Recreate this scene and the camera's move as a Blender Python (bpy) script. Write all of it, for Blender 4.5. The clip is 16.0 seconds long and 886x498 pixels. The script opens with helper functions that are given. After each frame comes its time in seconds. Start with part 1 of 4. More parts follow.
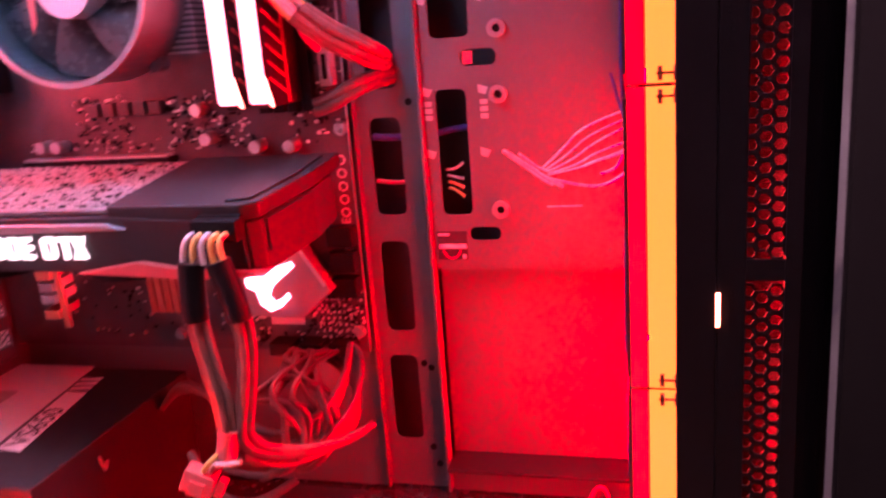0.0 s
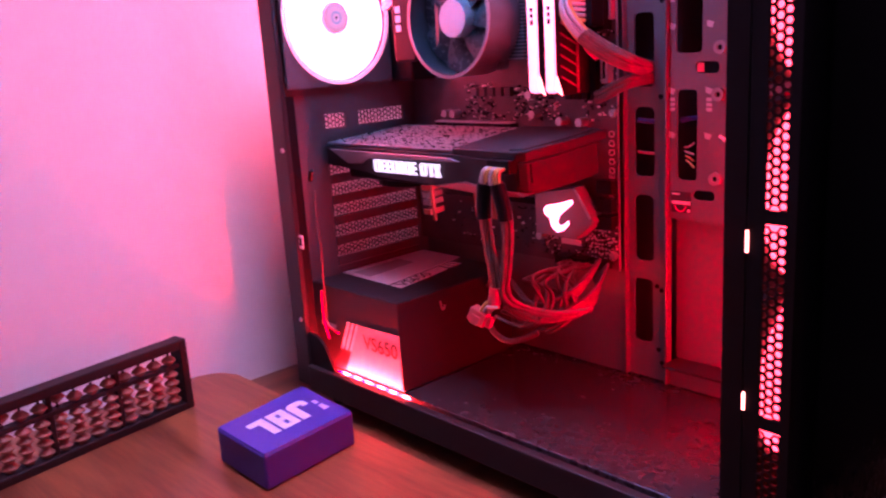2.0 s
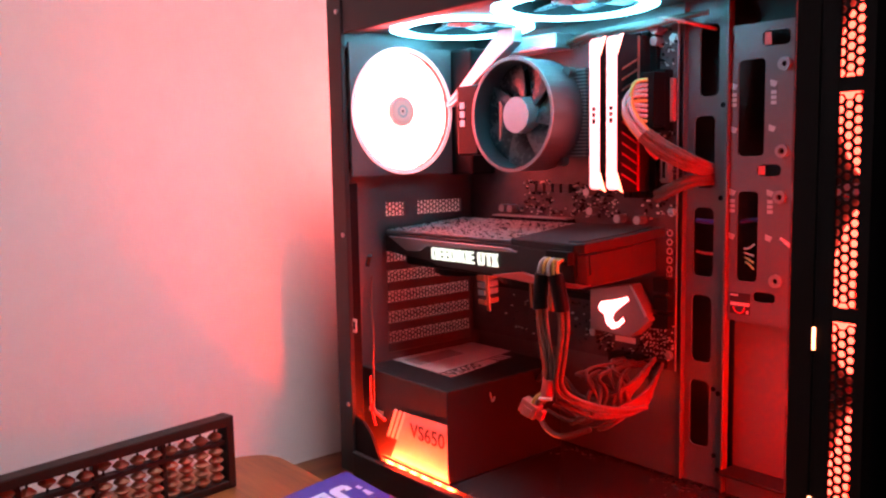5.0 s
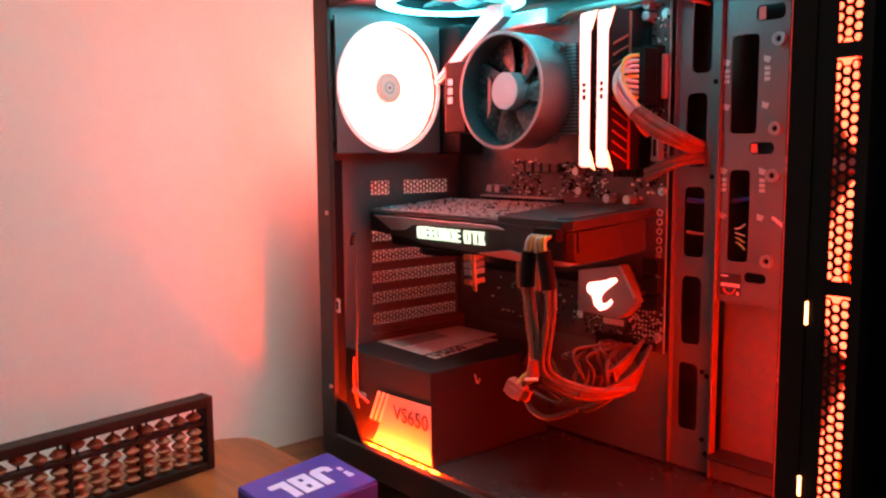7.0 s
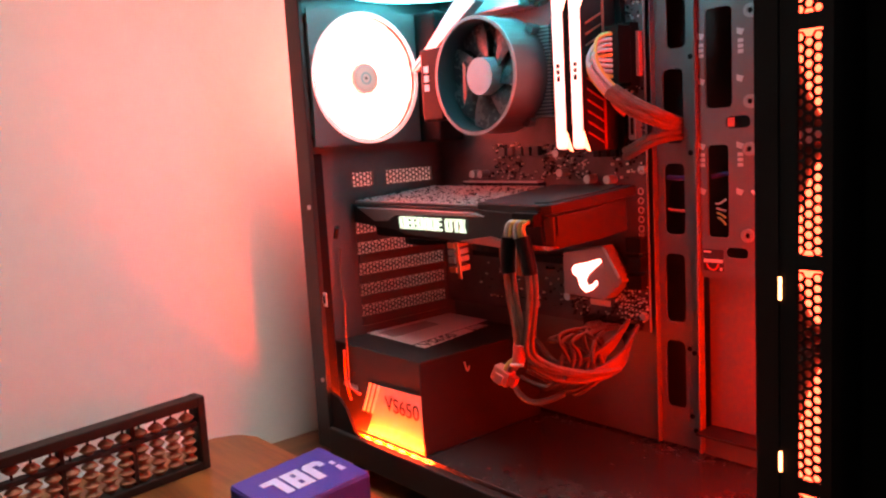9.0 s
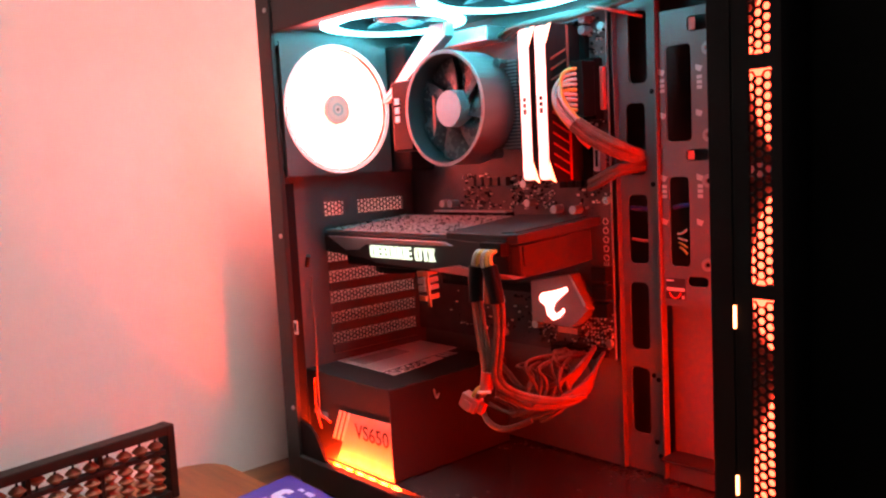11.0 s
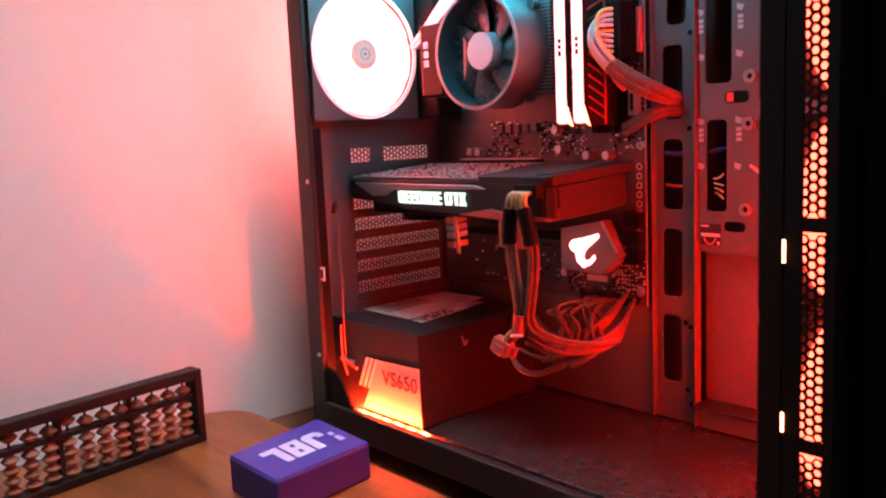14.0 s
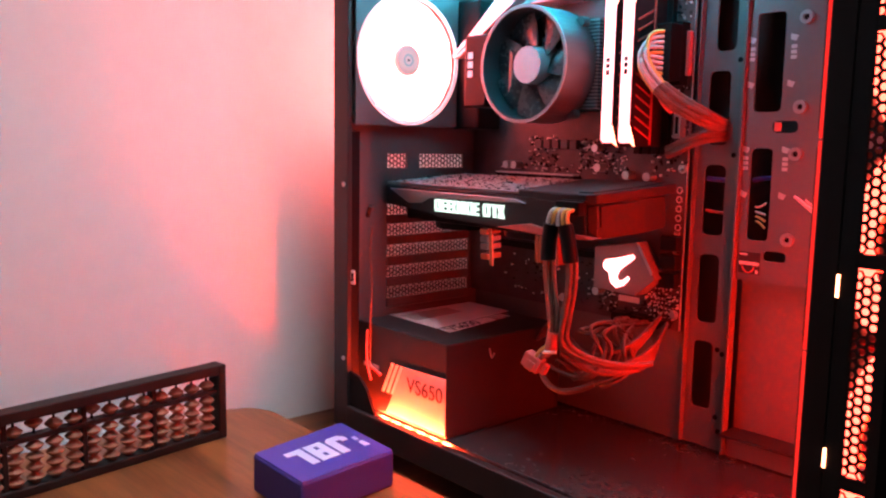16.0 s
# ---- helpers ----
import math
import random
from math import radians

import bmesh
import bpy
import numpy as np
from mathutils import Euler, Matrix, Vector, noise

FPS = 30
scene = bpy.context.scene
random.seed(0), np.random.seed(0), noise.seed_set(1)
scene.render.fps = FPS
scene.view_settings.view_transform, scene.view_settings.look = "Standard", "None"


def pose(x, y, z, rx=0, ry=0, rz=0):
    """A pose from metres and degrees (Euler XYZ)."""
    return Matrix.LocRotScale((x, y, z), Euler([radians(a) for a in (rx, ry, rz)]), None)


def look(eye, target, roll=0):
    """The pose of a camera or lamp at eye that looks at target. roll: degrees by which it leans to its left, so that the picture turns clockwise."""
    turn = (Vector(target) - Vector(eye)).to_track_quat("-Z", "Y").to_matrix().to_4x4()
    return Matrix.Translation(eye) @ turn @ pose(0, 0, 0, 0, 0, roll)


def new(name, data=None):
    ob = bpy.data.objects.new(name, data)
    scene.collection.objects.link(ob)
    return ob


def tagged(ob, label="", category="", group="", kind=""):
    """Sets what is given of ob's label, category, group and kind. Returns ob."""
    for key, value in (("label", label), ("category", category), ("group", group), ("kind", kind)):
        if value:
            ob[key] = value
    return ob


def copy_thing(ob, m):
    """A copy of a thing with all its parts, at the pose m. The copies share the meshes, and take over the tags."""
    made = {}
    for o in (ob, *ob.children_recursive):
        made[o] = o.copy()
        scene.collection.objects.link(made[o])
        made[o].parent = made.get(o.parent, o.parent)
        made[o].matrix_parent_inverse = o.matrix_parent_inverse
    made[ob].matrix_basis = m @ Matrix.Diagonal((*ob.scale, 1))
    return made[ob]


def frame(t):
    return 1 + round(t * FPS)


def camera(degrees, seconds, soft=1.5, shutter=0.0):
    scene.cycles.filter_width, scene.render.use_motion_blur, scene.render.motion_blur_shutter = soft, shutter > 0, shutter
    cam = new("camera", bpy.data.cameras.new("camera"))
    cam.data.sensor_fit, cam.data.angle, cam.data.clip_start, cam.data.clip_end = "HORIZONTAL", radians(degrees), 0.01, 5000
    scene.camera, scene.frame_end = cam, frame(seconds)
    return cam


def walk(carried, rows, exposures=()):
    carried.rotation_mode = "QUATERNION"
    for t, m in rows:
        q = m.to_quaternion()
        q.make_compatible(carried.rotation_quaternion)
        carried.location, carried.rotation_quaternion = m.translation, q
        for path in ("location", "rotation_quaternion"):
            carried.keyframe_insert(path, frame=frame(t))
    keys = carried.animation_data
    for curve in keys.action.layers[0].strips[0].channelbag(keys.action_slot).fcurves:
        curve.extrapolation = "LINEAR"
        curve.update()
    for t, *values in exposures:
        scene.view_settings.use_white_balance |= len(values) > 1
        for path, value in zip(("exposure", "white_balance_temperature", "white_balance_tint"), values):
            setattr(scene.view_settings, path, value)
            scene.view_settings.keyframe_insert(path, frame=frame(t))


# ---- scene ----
cam = camera(56.2, 16.0, soft=2.2, shutter=0.5)
PATH = [
    (0, (0.027, 0.036, 1.144), (-0.471, 1.905, 0.635), -4.4),
    (0.5, (0.075, -0.006, 1.138), (-0.651, 1.79, 0.641), 0.1),
    (1, (0.19, -0.049, 1.138), (-0.957, 1.517, 0.655), -1.6),
    (1.5, (0.251, -0.076, 1.145), (-1.104, 1.312, 0.656), -3.1),
    (2, (0.273, -0.102, 1.156), (-1.159, 1.212, 0.685), -3.7),
    (2.5, (0.262, -0.105, 1.149), (-1.216, 1.171, 0.717), -3.1),
    (3, (0.26, -0.115, 1.153), (-1.237, 1.178, 0.858), -2.1),
    (3.5, (0.277, -0.116, 1.147), (-1.244, 1.162, 0.919), -1.8),
    (5.8, (0.265, -0.118, 1.137), (-1.257, 1.166, 0.944), -0.7),
    (6, (0.264, -0.112, 1.13), (-1.256, 1.175, 0.95), -0.7),
    (6.5, (0.259, -0.115, 1.13), (-1.249, 1.185, 0.943), -0.6),
    (7, (0.261, -0.106, 1.125), (-1.245, 1.191, 0.898), -0.4),
    (7.5, (0.251, -0.091, 1.119), (-1.253, 1.205, 0.873), -1.0),
    (8, (0.259, -0.081, 1.122), (-1.245, 1.209, 0.851), -1.9),
    (8.2, (0.255, -0.078, 1.123), (-1.25, 1.21, 0.846), -2.7),
    (10.3, (0.309, -0.109, 1.137), (-1.206, 1.173, 0.887), -3.4),
    (10.5, (0.295, -0.098, 1.137), (-1.208, 1.204, 0.913), -3.4),
    (11, (0.285, -0.092, 1.132), (-1.192, 1.241, 0.926), -3.0),
    (11.5, (0.282, -0.092, 1.131), (-1.196, 1.241, 0.928), -3.1),
    (12, (0.273, -0.089, 1.125), (-1.211, 1.235, 0.918), -2.6),
    (12.5, (0.274, -0.083, 1.119), (-1.211, 1.241, 0.914), -2.4),
    (13, (0.281, -0.07, 1.12), (-1.208, 1.249, 0.913), -3.1),
    (13.5, (0.268, -0.085, 1.117), (-1.218, 1.226, 0.843), -3.2),
    (14, (0.266, -0.105, 1.11), (-1.216, 1.209, 0.834), -2.6),
    (14.5, (0.271, -0.088, 1.104), (-1.222, 1.214, 0.828), -2.7),
    (15, (0.261, -0.089, 1.109), (-1.238, 1.206, 0.834), -2.4),
    (15.5, (0.253, -0.115, 1.117), (-1.234, 1.194, 0.844), -0.5),
    (16, (0.246, -0.124, 1.112), (-1.243, 1.186, 0.855), 1.0),
]
EXPOSURES = [
    (0.0, 1.35, 7600, 124), (0.7, 1.3, 7300, 120), (1.2, 0.95, 6900, 122), (1.5, 0.3, 6300, 126), (2.2, 0.3, 6300, 132), (3.5, 0.3, 6100, 128), (5.8, 0.4, 7900, 12), (8.2, 0.4, 7900, 12), (10.3, 0.45, 7900, 20), (13.0, 0.5, 7200, 22), (16.0, 0.48, 6300, 18),
]
walk(cam, [(t, look(eye, target, roll)) for t, eye, target, roll in PATH], EXPOSURES)

# ---- world and room light ----
world = bpy.data.worlds.new("world")
scene.world = world
world.use_nodes = True
world.node_tree.nodes["Background"].inputs[0].default_value = (0.5, 0.55, 0.7, 1)
world.node_tree.nodes["Background"].inputs[1].default_value = 0.004

RED = (1.0, 0.0088, 0.0006)
TEAL = (0.012, 0.4, 0.54)


# ---- materials ----
def mat(name, color, rough=0.5, metal=0.0, vary=0.15, scale=60.0, bump=0.0, bump_scale=400.0, spec=0.5):
    m = bpy.data.materials.new(name)
    m.use_nodes = True
    n, l = m.node_tree.nodes, m.node_tree.links
    b = n["Principled BSDF"]
    b.inputs["Metallic"].default_value = metal
    b.inputs["Specular IOR Level"].default_value = spec
    co = n.new("ShaderNodeTexCoord")
    big, fine = n.new("ShaderNodeTexNoise"), n.new("ShaderNodeTexNoise")
    big.inputs["Scale"].default_value, fine.inputs["Scale"].default_value = scale * 0.2, scale * 4
    big.inputs["Detail"].default_value = fine.inputs["Detail"].default_value = 4
    mix = n.new("ShaderNodeMath")
    mix.operation = "MULTIPLY_ADD"
    mix.inputs[1].default_value = 0.6
    half = n.new("ShaderNodeMath")
    half.operation = "MULTIPLY"
    half.inputs[1].default_value = 0.4
    for t in (big, fine):
        l.new(co.outputs["Object"], t.inputs["Vector"])
    l.new(fine.outputs["Fac"], half.inputs[0])
    l.new(big.outputs["Fac"], mix.inputs[0])
    l.new(half.outputs[0], mix.inputs[2])
    ramp = n.new("ShaderNodeValToRGB")
    ramp.color_ramp.elements[0].position, ramp.color_ramp.elements[1].position = 0.3, 0.7
    ramp.color_ramp.elements[0].color = (*[c * (1 - vary) for c in color], 1)
    ramp.color_ramp.elements[1].color = (*[min(1, c * (1 + vary)) for c in color], 1)
    l.new(mix.outputs[0], ramp.inputs[0])
    l.new(ramp.outputs[0], b.inputs["Base Color"])
    rr = n.new("ShaderNodeMapRange")
    rr.inputs["To Min"].default_value, rr.inputs["To Max"].default_value = max(0.03, rough - 0.1), min(1, rough + 0.1)
    l.new(mix.outputs[0], rr.inputs["Value"])
    l.new(rr.outputs[0], b.inputs["Roughness"])
    if bump:
        bn = n.new("ShaderNodeTexNoise")
        bn.inputs["Scale"].default_value = bump_scale
        l.new(co.outputs["Object"], bn.inputs["Vector"])
        bp = n.new("ShaderNodeBump")
        bp.inputs["Strength"].default_value, bp.inputs["Distance"].default_value = bump, 0.0006
        l.new(bn.outputs["Fac"], bp.inputs["Height"])
        l.new(bp.outputs[0], b.inputs["Normal"])
    return m


def glow(name, color, strength, base=(0.8, 0.8, 0.8)):
    m = bpy.data.materials.new(name)
    m.use_nodes = True
    b = m.node_tree.nodes["Principled BSDF"]
    b.inputs["Base Color"].default_value = (*base, 1)
    b.inputs["Roughness"].default_value = 0.35
    b.inputs["Emission Color"].default_value = (*color, 1)
    b.inputs["Emission Strength"].default_value = strength
    return m


def wood_mat(name, dark, light, along="X", rough=0.35):
    m = bpy.data.materials.new(name)
    m.use_nodes = True
    n, l = m.node_tree.nodes, m.node_tree.links
    b = n["Principled BSDF"]
    co, mp = n.new("ShaderNodeTexCoord"), n.new("ShaderNodeMapping")
    mp.inputs["Scale"].default_value = (2.5, 22, 22) if along == "X" else (22, 2.5, 22)
    l.new(co.outputs["Object"], mp.inputs["Vector"])
    t = n.new("ShaderNodeTexNoise")
    t.inputs["Scale"].default_value, t.inputs["Detail"].default_value = 1.3, 8
    t.inputs["Distortion"].default_value = 1.2
    l.new(mp.outputs[0], t.inputs["Vector"])
    f = n.new("ShaderNodeTexNoise")
    f.inputs["Scale"].default_value, f.inputs["Detail"].default_value = 14, 3
    l.new(mp.outputs[0], f.inputs["Vector"])
    add = n.new("ShaderNodeMath")
    add.operation = "MULTIPLY_ADD"
    add.inputs[1].default_value = 0.3
    l.new(f.outputs["Fac"], add.inputs[0])
    l.new(t.outputs["Fac"], add.inputs[2])
    r = n.new("ShaderNodeValToRGB")
    r.color_ramp.elements[0].position, r.color_ramp.elements[1].position = 0.45, 0.85
    r.color_ramp.elements[0].color, r.color_ramp.elements[1].color = (*dark, 1), (*light, 1)
    l.new(add.outputs[0], r.inputs[0])
    l.new(r.outputs[0], b.inputs["Base Color"])
    b.inputs["Roughness"].default_value = rough
    bp = n.new("ShaderNodeBump")
    bp.inputs["Strength"].default_value, bp.inputs["Distance"].default_value = 0.15, 0.0005
    l.new(add.outputs[0], bp.inputs["Height"])
    l.new(bp.outputs[0], b.inputs["Normal"])
    return m


def marble_mat(name):
    m = bpy.data.materials.new(name)
    m.use_nodes = True
    n, l = m.node_tree.nodes, m.node_tree.links
    b = n["Principled BSDF"]
    co = n.new("ShaderNodeTexCoord")
    t = n.new("ShaderNodeTexNoise")
    t.inputs["Scale"].default_value, t.inputs["Detail"].default_value, t.inputs["Distortion"].default_value = 4.5, 7, 1.6
    l.new(co.outputs["Object"], t.inputs["Vector"])
    r = n.new("ShaderNodeValToRGB")
    e = r.color_ramp.elements
    e[0].position, e[0].color = 0.34, (0.05, 0.05, 0.055, 1)
    e[1].position, e[1].color = 0.42, (0.13, 0.12, 0.104, 1)
    x = e.new(0.52)
    x.color = (0.18, 0.17, 0.148, 1)
    x = e.new(0.75)
    x.color = (0.22, 0.21, 0.188, 1)
    l.new(t.outputs["Fac"], r.inputs[0])
    l.new(r.outputs[0], b.inputs["Base Color"])
    b.inputs["Roughness"].default_value = 0.6
    return m


M_WALL = mat("painted_plaster", (0.74, 0.73, 0.71), 0.85, vary=0.04, scale=12, bump=0.25, bump_scale=160)
# Near-black brown that has the room's shade put into the colour.
M_DIM = mat("shade_dark_brown", (0.011, 0.009, 0.0075), 0.8, vary=0.1, scale=12, bump=0.2, bump_scale=160, spec=0.1)
M_MARBLE = marble_mat("stained_wall")
M_WOOD = wood_mat("varnished_wood", (0.11, 0.028, 0.0095), (0.3, 0.088, 0.026), "X", 0.3)
M_WOOD2 = wood_mat("table_wood", (0.065, 0.02, 0.007), (0.18, 0.06, 0.019), "Y", 0.38)
M_STEEL = mat("black_coated_steel", (0.017, 0.0155, 0.016), 0.42, 0.0, 0.12, 80, 0.12, 900, spec=0.35)
M_INNER = mat("inner_panel_steel", (0.1, 0.091, 0.094), 0.38, 0.2, 0.1, 60, 0.12, 900)
M_TRAY = mat("tray_steel", (0.13, 0.122, 0.126), 0.38, 0.3, 0.08, 50, 0.1, 900)
M_BLACK = mat("black_plastic", (0.007, 0.006, 0.0065), 0.45, 0, 0.2, 60, 0.2, 1200, spec=0.12)
M_GLOSS = mat("gloss_black", (0.0025, 0.0022, 0.0026), 0.25, 0, 0.15, 30, spec=0.04)
M_SHROUD = mat("shroud_plastic", (0.028, 0.025, 0.026), 0.5, 0, 0.12, 60, 0.15, 1500, spec=0.3)
M_TRIM = mat("grey_trim", (0.3, 0.28, 0.29), 0.4, 0.5, 0.08, 80)
M_PCB = mat("dark_circuit_board", (0.065, 0.05, 0.053), 0.42, 0, 0.5, 220, 0.4, 1800)
M_CARD = mat("card_circuit_board", (0.26, 0.23, 0.23), 0.4, 0, 0.5, 260, 0.5, 1600)
M_SOLDER = mat("solder", (0.7, 0.68, 0.66), 0.3, 0.5, 0.1, 300)
M_ALU = mat("aluminium", (0.62, 0.62, 0.64), 0.35, 0.9, 0.08, 120)
M_WHITE = mat("white_label", (0.72, 0.71, 0.72), 0.5, 0, 0.06, 60)
M_GREY = mat("grey_label", (0.36, 0.35, 0.36), 0.5, 0, 0.12, 60)
M_SIDELABEL = mat("pale_label", (0.42, 0.41, 0.42), 0.55, 0, 0.08, 60)
M_INK = mat("dark_ink", (0.03, 0.02, 0.025), 0.6, 0, 0.1)
M_SILK = mat("white_print", (0.7, 0.7, 0.7), 0.6, 0, 0.05)
M_COPPER = mat("copper", (0.42, 0.13, 0.07), 0.3, 0.9, 0.12, 100)
M_CABLE = mat("black_cable", (0.1, 0.055, 0.045), 0.45, 0, 0.25, 250, 0.5, 900)
M_SLEEVE = mat("braided_sleeve", (0.17, 0.08, 0.06), 0.5, 0, 0.4, 700, 0.8, 1500)
M_YELLOW = mat("yellow_wire", (0.75, 0.45, 0.12), 0.45, 0, 0.1, 200)
M_PALE = mat("pale_wire", (0.55, 0.5, 0.48), 0.45, 0, 0.1, 200)
# Red plastic; on the card's wedge and pillar leads it stands for red light.
M_PINK = mat("red_and_red_lit_plastic", (0.55, 0.12, 0.1), 0.45, 0, 0.1, 120)
M_BLUE = mat("blue_plastic", (0.035, 0.034, 0.27), 0.45, 0, 0.1, 150, 0.25, 2500)
M_PURPLE = mat("blue_rubber", (0.033, 0.022, 0.2), 0.55, 0, 0.1, 150, 0.25, 2500)
M_PALEBLUE = mat("pale_blue_print", (0.5, 0.52, 0.75), 0.5, 0, 0.08, 150)
M_ABACUS = mat("dark_lacquered_wood", (0.012, 0.007, 0.0055), 0.55, 0, 0.3, 40, 0.3, 300, spec=0.25)
M_BEAD = mat("brown_bead_wood", (0.25, 0.095, 0.048), 0.55, 0, 0.25, 60, spec=0.3)
M_FLOOR = mat("case_floor_steel", (0.028, 0.025, 0.026), 0.26, 0, 0.15, 40, 0.06, 900)
M_RUBBER = mat("rubber", (0.02, 0.02, 0.02), 0.8)
M_SCREW = mat("screw_steel", (0.5, 0.5, 0.52), 0.3, 0.9, 0.1)
M_STICK = mat("sticker_silver", (0.5, 0.48, 0.5), 0.35, 0.5, 0.08, 80)
M_RAM = mat("ram_heat_spreader", (0.05, 0.018, 0.02), 0.35, 0.6, 0.1, 100)
M_REDLINE = mat("red_lacquer", (0.6, 0.08, 0.06), 0.35, 0.2, 0.08, 100)
M_FRAME = mat("fan_frame_plastic", (0.016, 0.016, 0.018), 0.45, 0, 0.15, 100)
M_COOLER = mat("cooler_shroud", (0.05, 0.05, 0.056), 0.4, 0, 0.1, 60, 0.15, 1500)
M_CAN = mat("capacitor_can", (0.3, 0.28, 0.28), 0.35, 0.6, 0.08, 200)
M_BLADE = mat("dark_blade", (0.045, 0.045, 0.052), 0.28, 0, 0.1)
M_HUB = mat("hub_sticker", (0.55, 0.45, 0.47), 0.45, 0.1, 0.06)
M_LOGO = mat("reflective_print", (0.9, 0.72, 0.72), 0.3, 0.3, 0.08)
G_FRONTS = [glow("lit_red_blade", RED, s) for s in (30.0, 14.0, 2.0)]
G_FRONTRING = glow("lit_red_ring", (1.0, 0.06, 0.032), 9.0)
# Unseen far frame side made to glow hard, as red fill for the tray.
G_TRAYFILL = glow("tray_fill_side", (1.0, 0.004, 0.0006), 36.0, (0.1, 0.1, 0.1))
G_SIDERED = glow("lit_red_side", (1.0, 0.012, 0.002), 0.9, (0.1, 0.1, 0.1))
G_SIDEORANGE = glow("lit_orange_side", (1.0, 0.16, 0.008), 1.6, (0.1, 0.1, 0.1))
G_TOP = glow("lit_ring", TEAL, 30.0)
G_REAR = glow("lit_white_blade", (1.0, 0.07, 0.052), 18.0)
G_REARRIM = glow("lit_rim", (1.0, 0.36, 0.36), 0.75)
G_CAP = glow("lit_hub_sticker", (1.0, 0.5, 0.46), 0.5, (0.22, 0.16, 0.16))
G_REARHUB = glow("lit_hub", (1.0, 0.42, 0.36), 0.4, (0.3, 0.2, 0.2))
G_LED = glow("red_led", (1.0, 0.038, 0.007), 3000.0)
G_TEXT = glow("lit_lettering", (0.7, 1.0, 0.82), 0.95)
G_FALCON = glow("lit_emblem", (1.0, 0.2, 0.18), 10.0)
G_RAM = glow("lit_bar", (1.0, 0.24, 0.225), 3.4)
G_RAMTIP = glow("lit_tip", (1.0, 0.2, 0.1), 7.0)
G_SLIT = glow("lit_slit", (1.0, 0.3, 0.12), 8.0)
G_LAMP = glow("lamp_panel", (0.82, 0.94, 1.0), 52.0)


# ---- mesh helpers ----
BASE = {}


def thing(name, label, category, base=(0, 0, 0), group="", kind=""):
    ob = new(name)
    ob.location = base
    ob.empty_display_size = 0.02
    BASE[ob.name] = Vector(base)
    return tagged(ob, label, category, group, kind)


def part(name, bm, material, parent=None, label="", smooth=False):
    base = BASE[parent.name] if parent else Vector((0, 0, 0))
    bmesh.ops.recalc_face_normals(bm, faces=bm.faces)
    me = bpy.data.meshes.new(name)
    bm.to_mesh(me)
    bm.free()
    me.transform(Matrix.Translation(-base))
    if smooth:
        for p in me.polygons:
            p.use_smooth = True
    me.materials.append(material)
    ob = new(name, me)
    if parent:
        ob.parent = parent
    BASE[ob.name] = base
    return tagged(ob, label)


def add_box(bm, x0, x1, y0, y1, z0, z1, bevel=0.0, seg=2, m=None):
    r = bmesh.ops.create_cube(bm, size=1)
    vs = r["verts"]
    for v in vs:
        v.co = Vector((x0 + (v.co.x + 0.5) * (x1 - x0), y0 + (v.co.y + 0.5) * (y1 - y0), z0 + (v.co.z + 0.5) * (z1 - z0)))
    if bevel:
        es = list({e for v in vs for e in v.link_edges})
        b = bmesh.ops.bevel(bm, geom=es, offset=bevel, segments=seg, affect="EDGES", profile=0.5)
        vs = list({v for f in b["faces"] for v in f.verts} | {v for v in vs if v.is_valid})
    if m:
        bmesh.ops.transform(bm, matrix=m, verts=vs)
    return vs


def box(*a, **k):
    bm = bmesh.new()
    add_box(bm, *a, **k)
    return bm


def add_cyl(bm, p, q, r, n=16, r2=None):
    p, q = Vector(p), Vector(q)
    d = q - p
    m = Matrix.Translation((p + q) / 2) @ d.to_track_quat("Z", "Y").to_matrix().to_4x4()
    return bmesh.ops.create_cone(bm, cap_ends=True, segments=n, radius1=r, radius2=r if r2 is None else r2, depth=d.length, matrix=m)["verts"]


def cyl(p, q, r, n=16, r2=None):
    bm = bmesh.new()
    add_cyl(bm, p, q, r, n, r2)
    return bm


def add_prism(bm, pts, axis, a, b):
    """A polygon of (u, v), pushed from a to b along an axis."""
    def at(u, v, w):
        return {"x": (w, u, v), "y": (u, w, v), "z": (u, v, w)}[axis]
    lo = [bm.verts.new(at(u, v, a)) for u, v in pts]
    hi = [bm.verts.new(at(u, v, b)) for u, v in pts]
    bm.faces.new(lo)
    bm.faces.new(hi[::-1])
    k = len(pts)
    for i in range(k):
        bm.faces.new((lo[i], hi[i], hi[(i + 1) % k], lo[(i + 1) % k]))
    return lo + hi


def prism(pts, axis, a, b, bevel=0.0):
    bm = bmesh.new()
    add_prism(bm, pts, axis, a, b)
    if bevel:
        bmesh.ops.bevel(bm, geom=bm.edges[:], offset=bevel, segments=2, affect="EDGES", profile=0.5)
    return bm


def add_ring(bm, inner, outer, axis, a, b):
    """A plate between two loops of the same count, with its thickness from a to b."""
    def at(u, v, w):
        return {"x": (w, u, v), "y": (u, w, v), "z": (u, v, w)}[axis]
    L = [[bm.verts.new(at(u, v, w)) for u, v in loop] for w in (a, b) for loop in (inner, outer)]
    k = len(inner)
    for i in range(k):
        j = (i + 1) % k
        bm.faces.new((L[0][i], L[0][j], L[1][j], L[1][i]))
        bm.faces.new((L[2][i], L[3][i], L[3][j], L[2][j]))
        bm.faces.new((L[0][i], L[2][i], L[2][j], L[0][j]))
        bm.faces.new((L[1][i], L[1][j], L[3][j], L[3][i]))


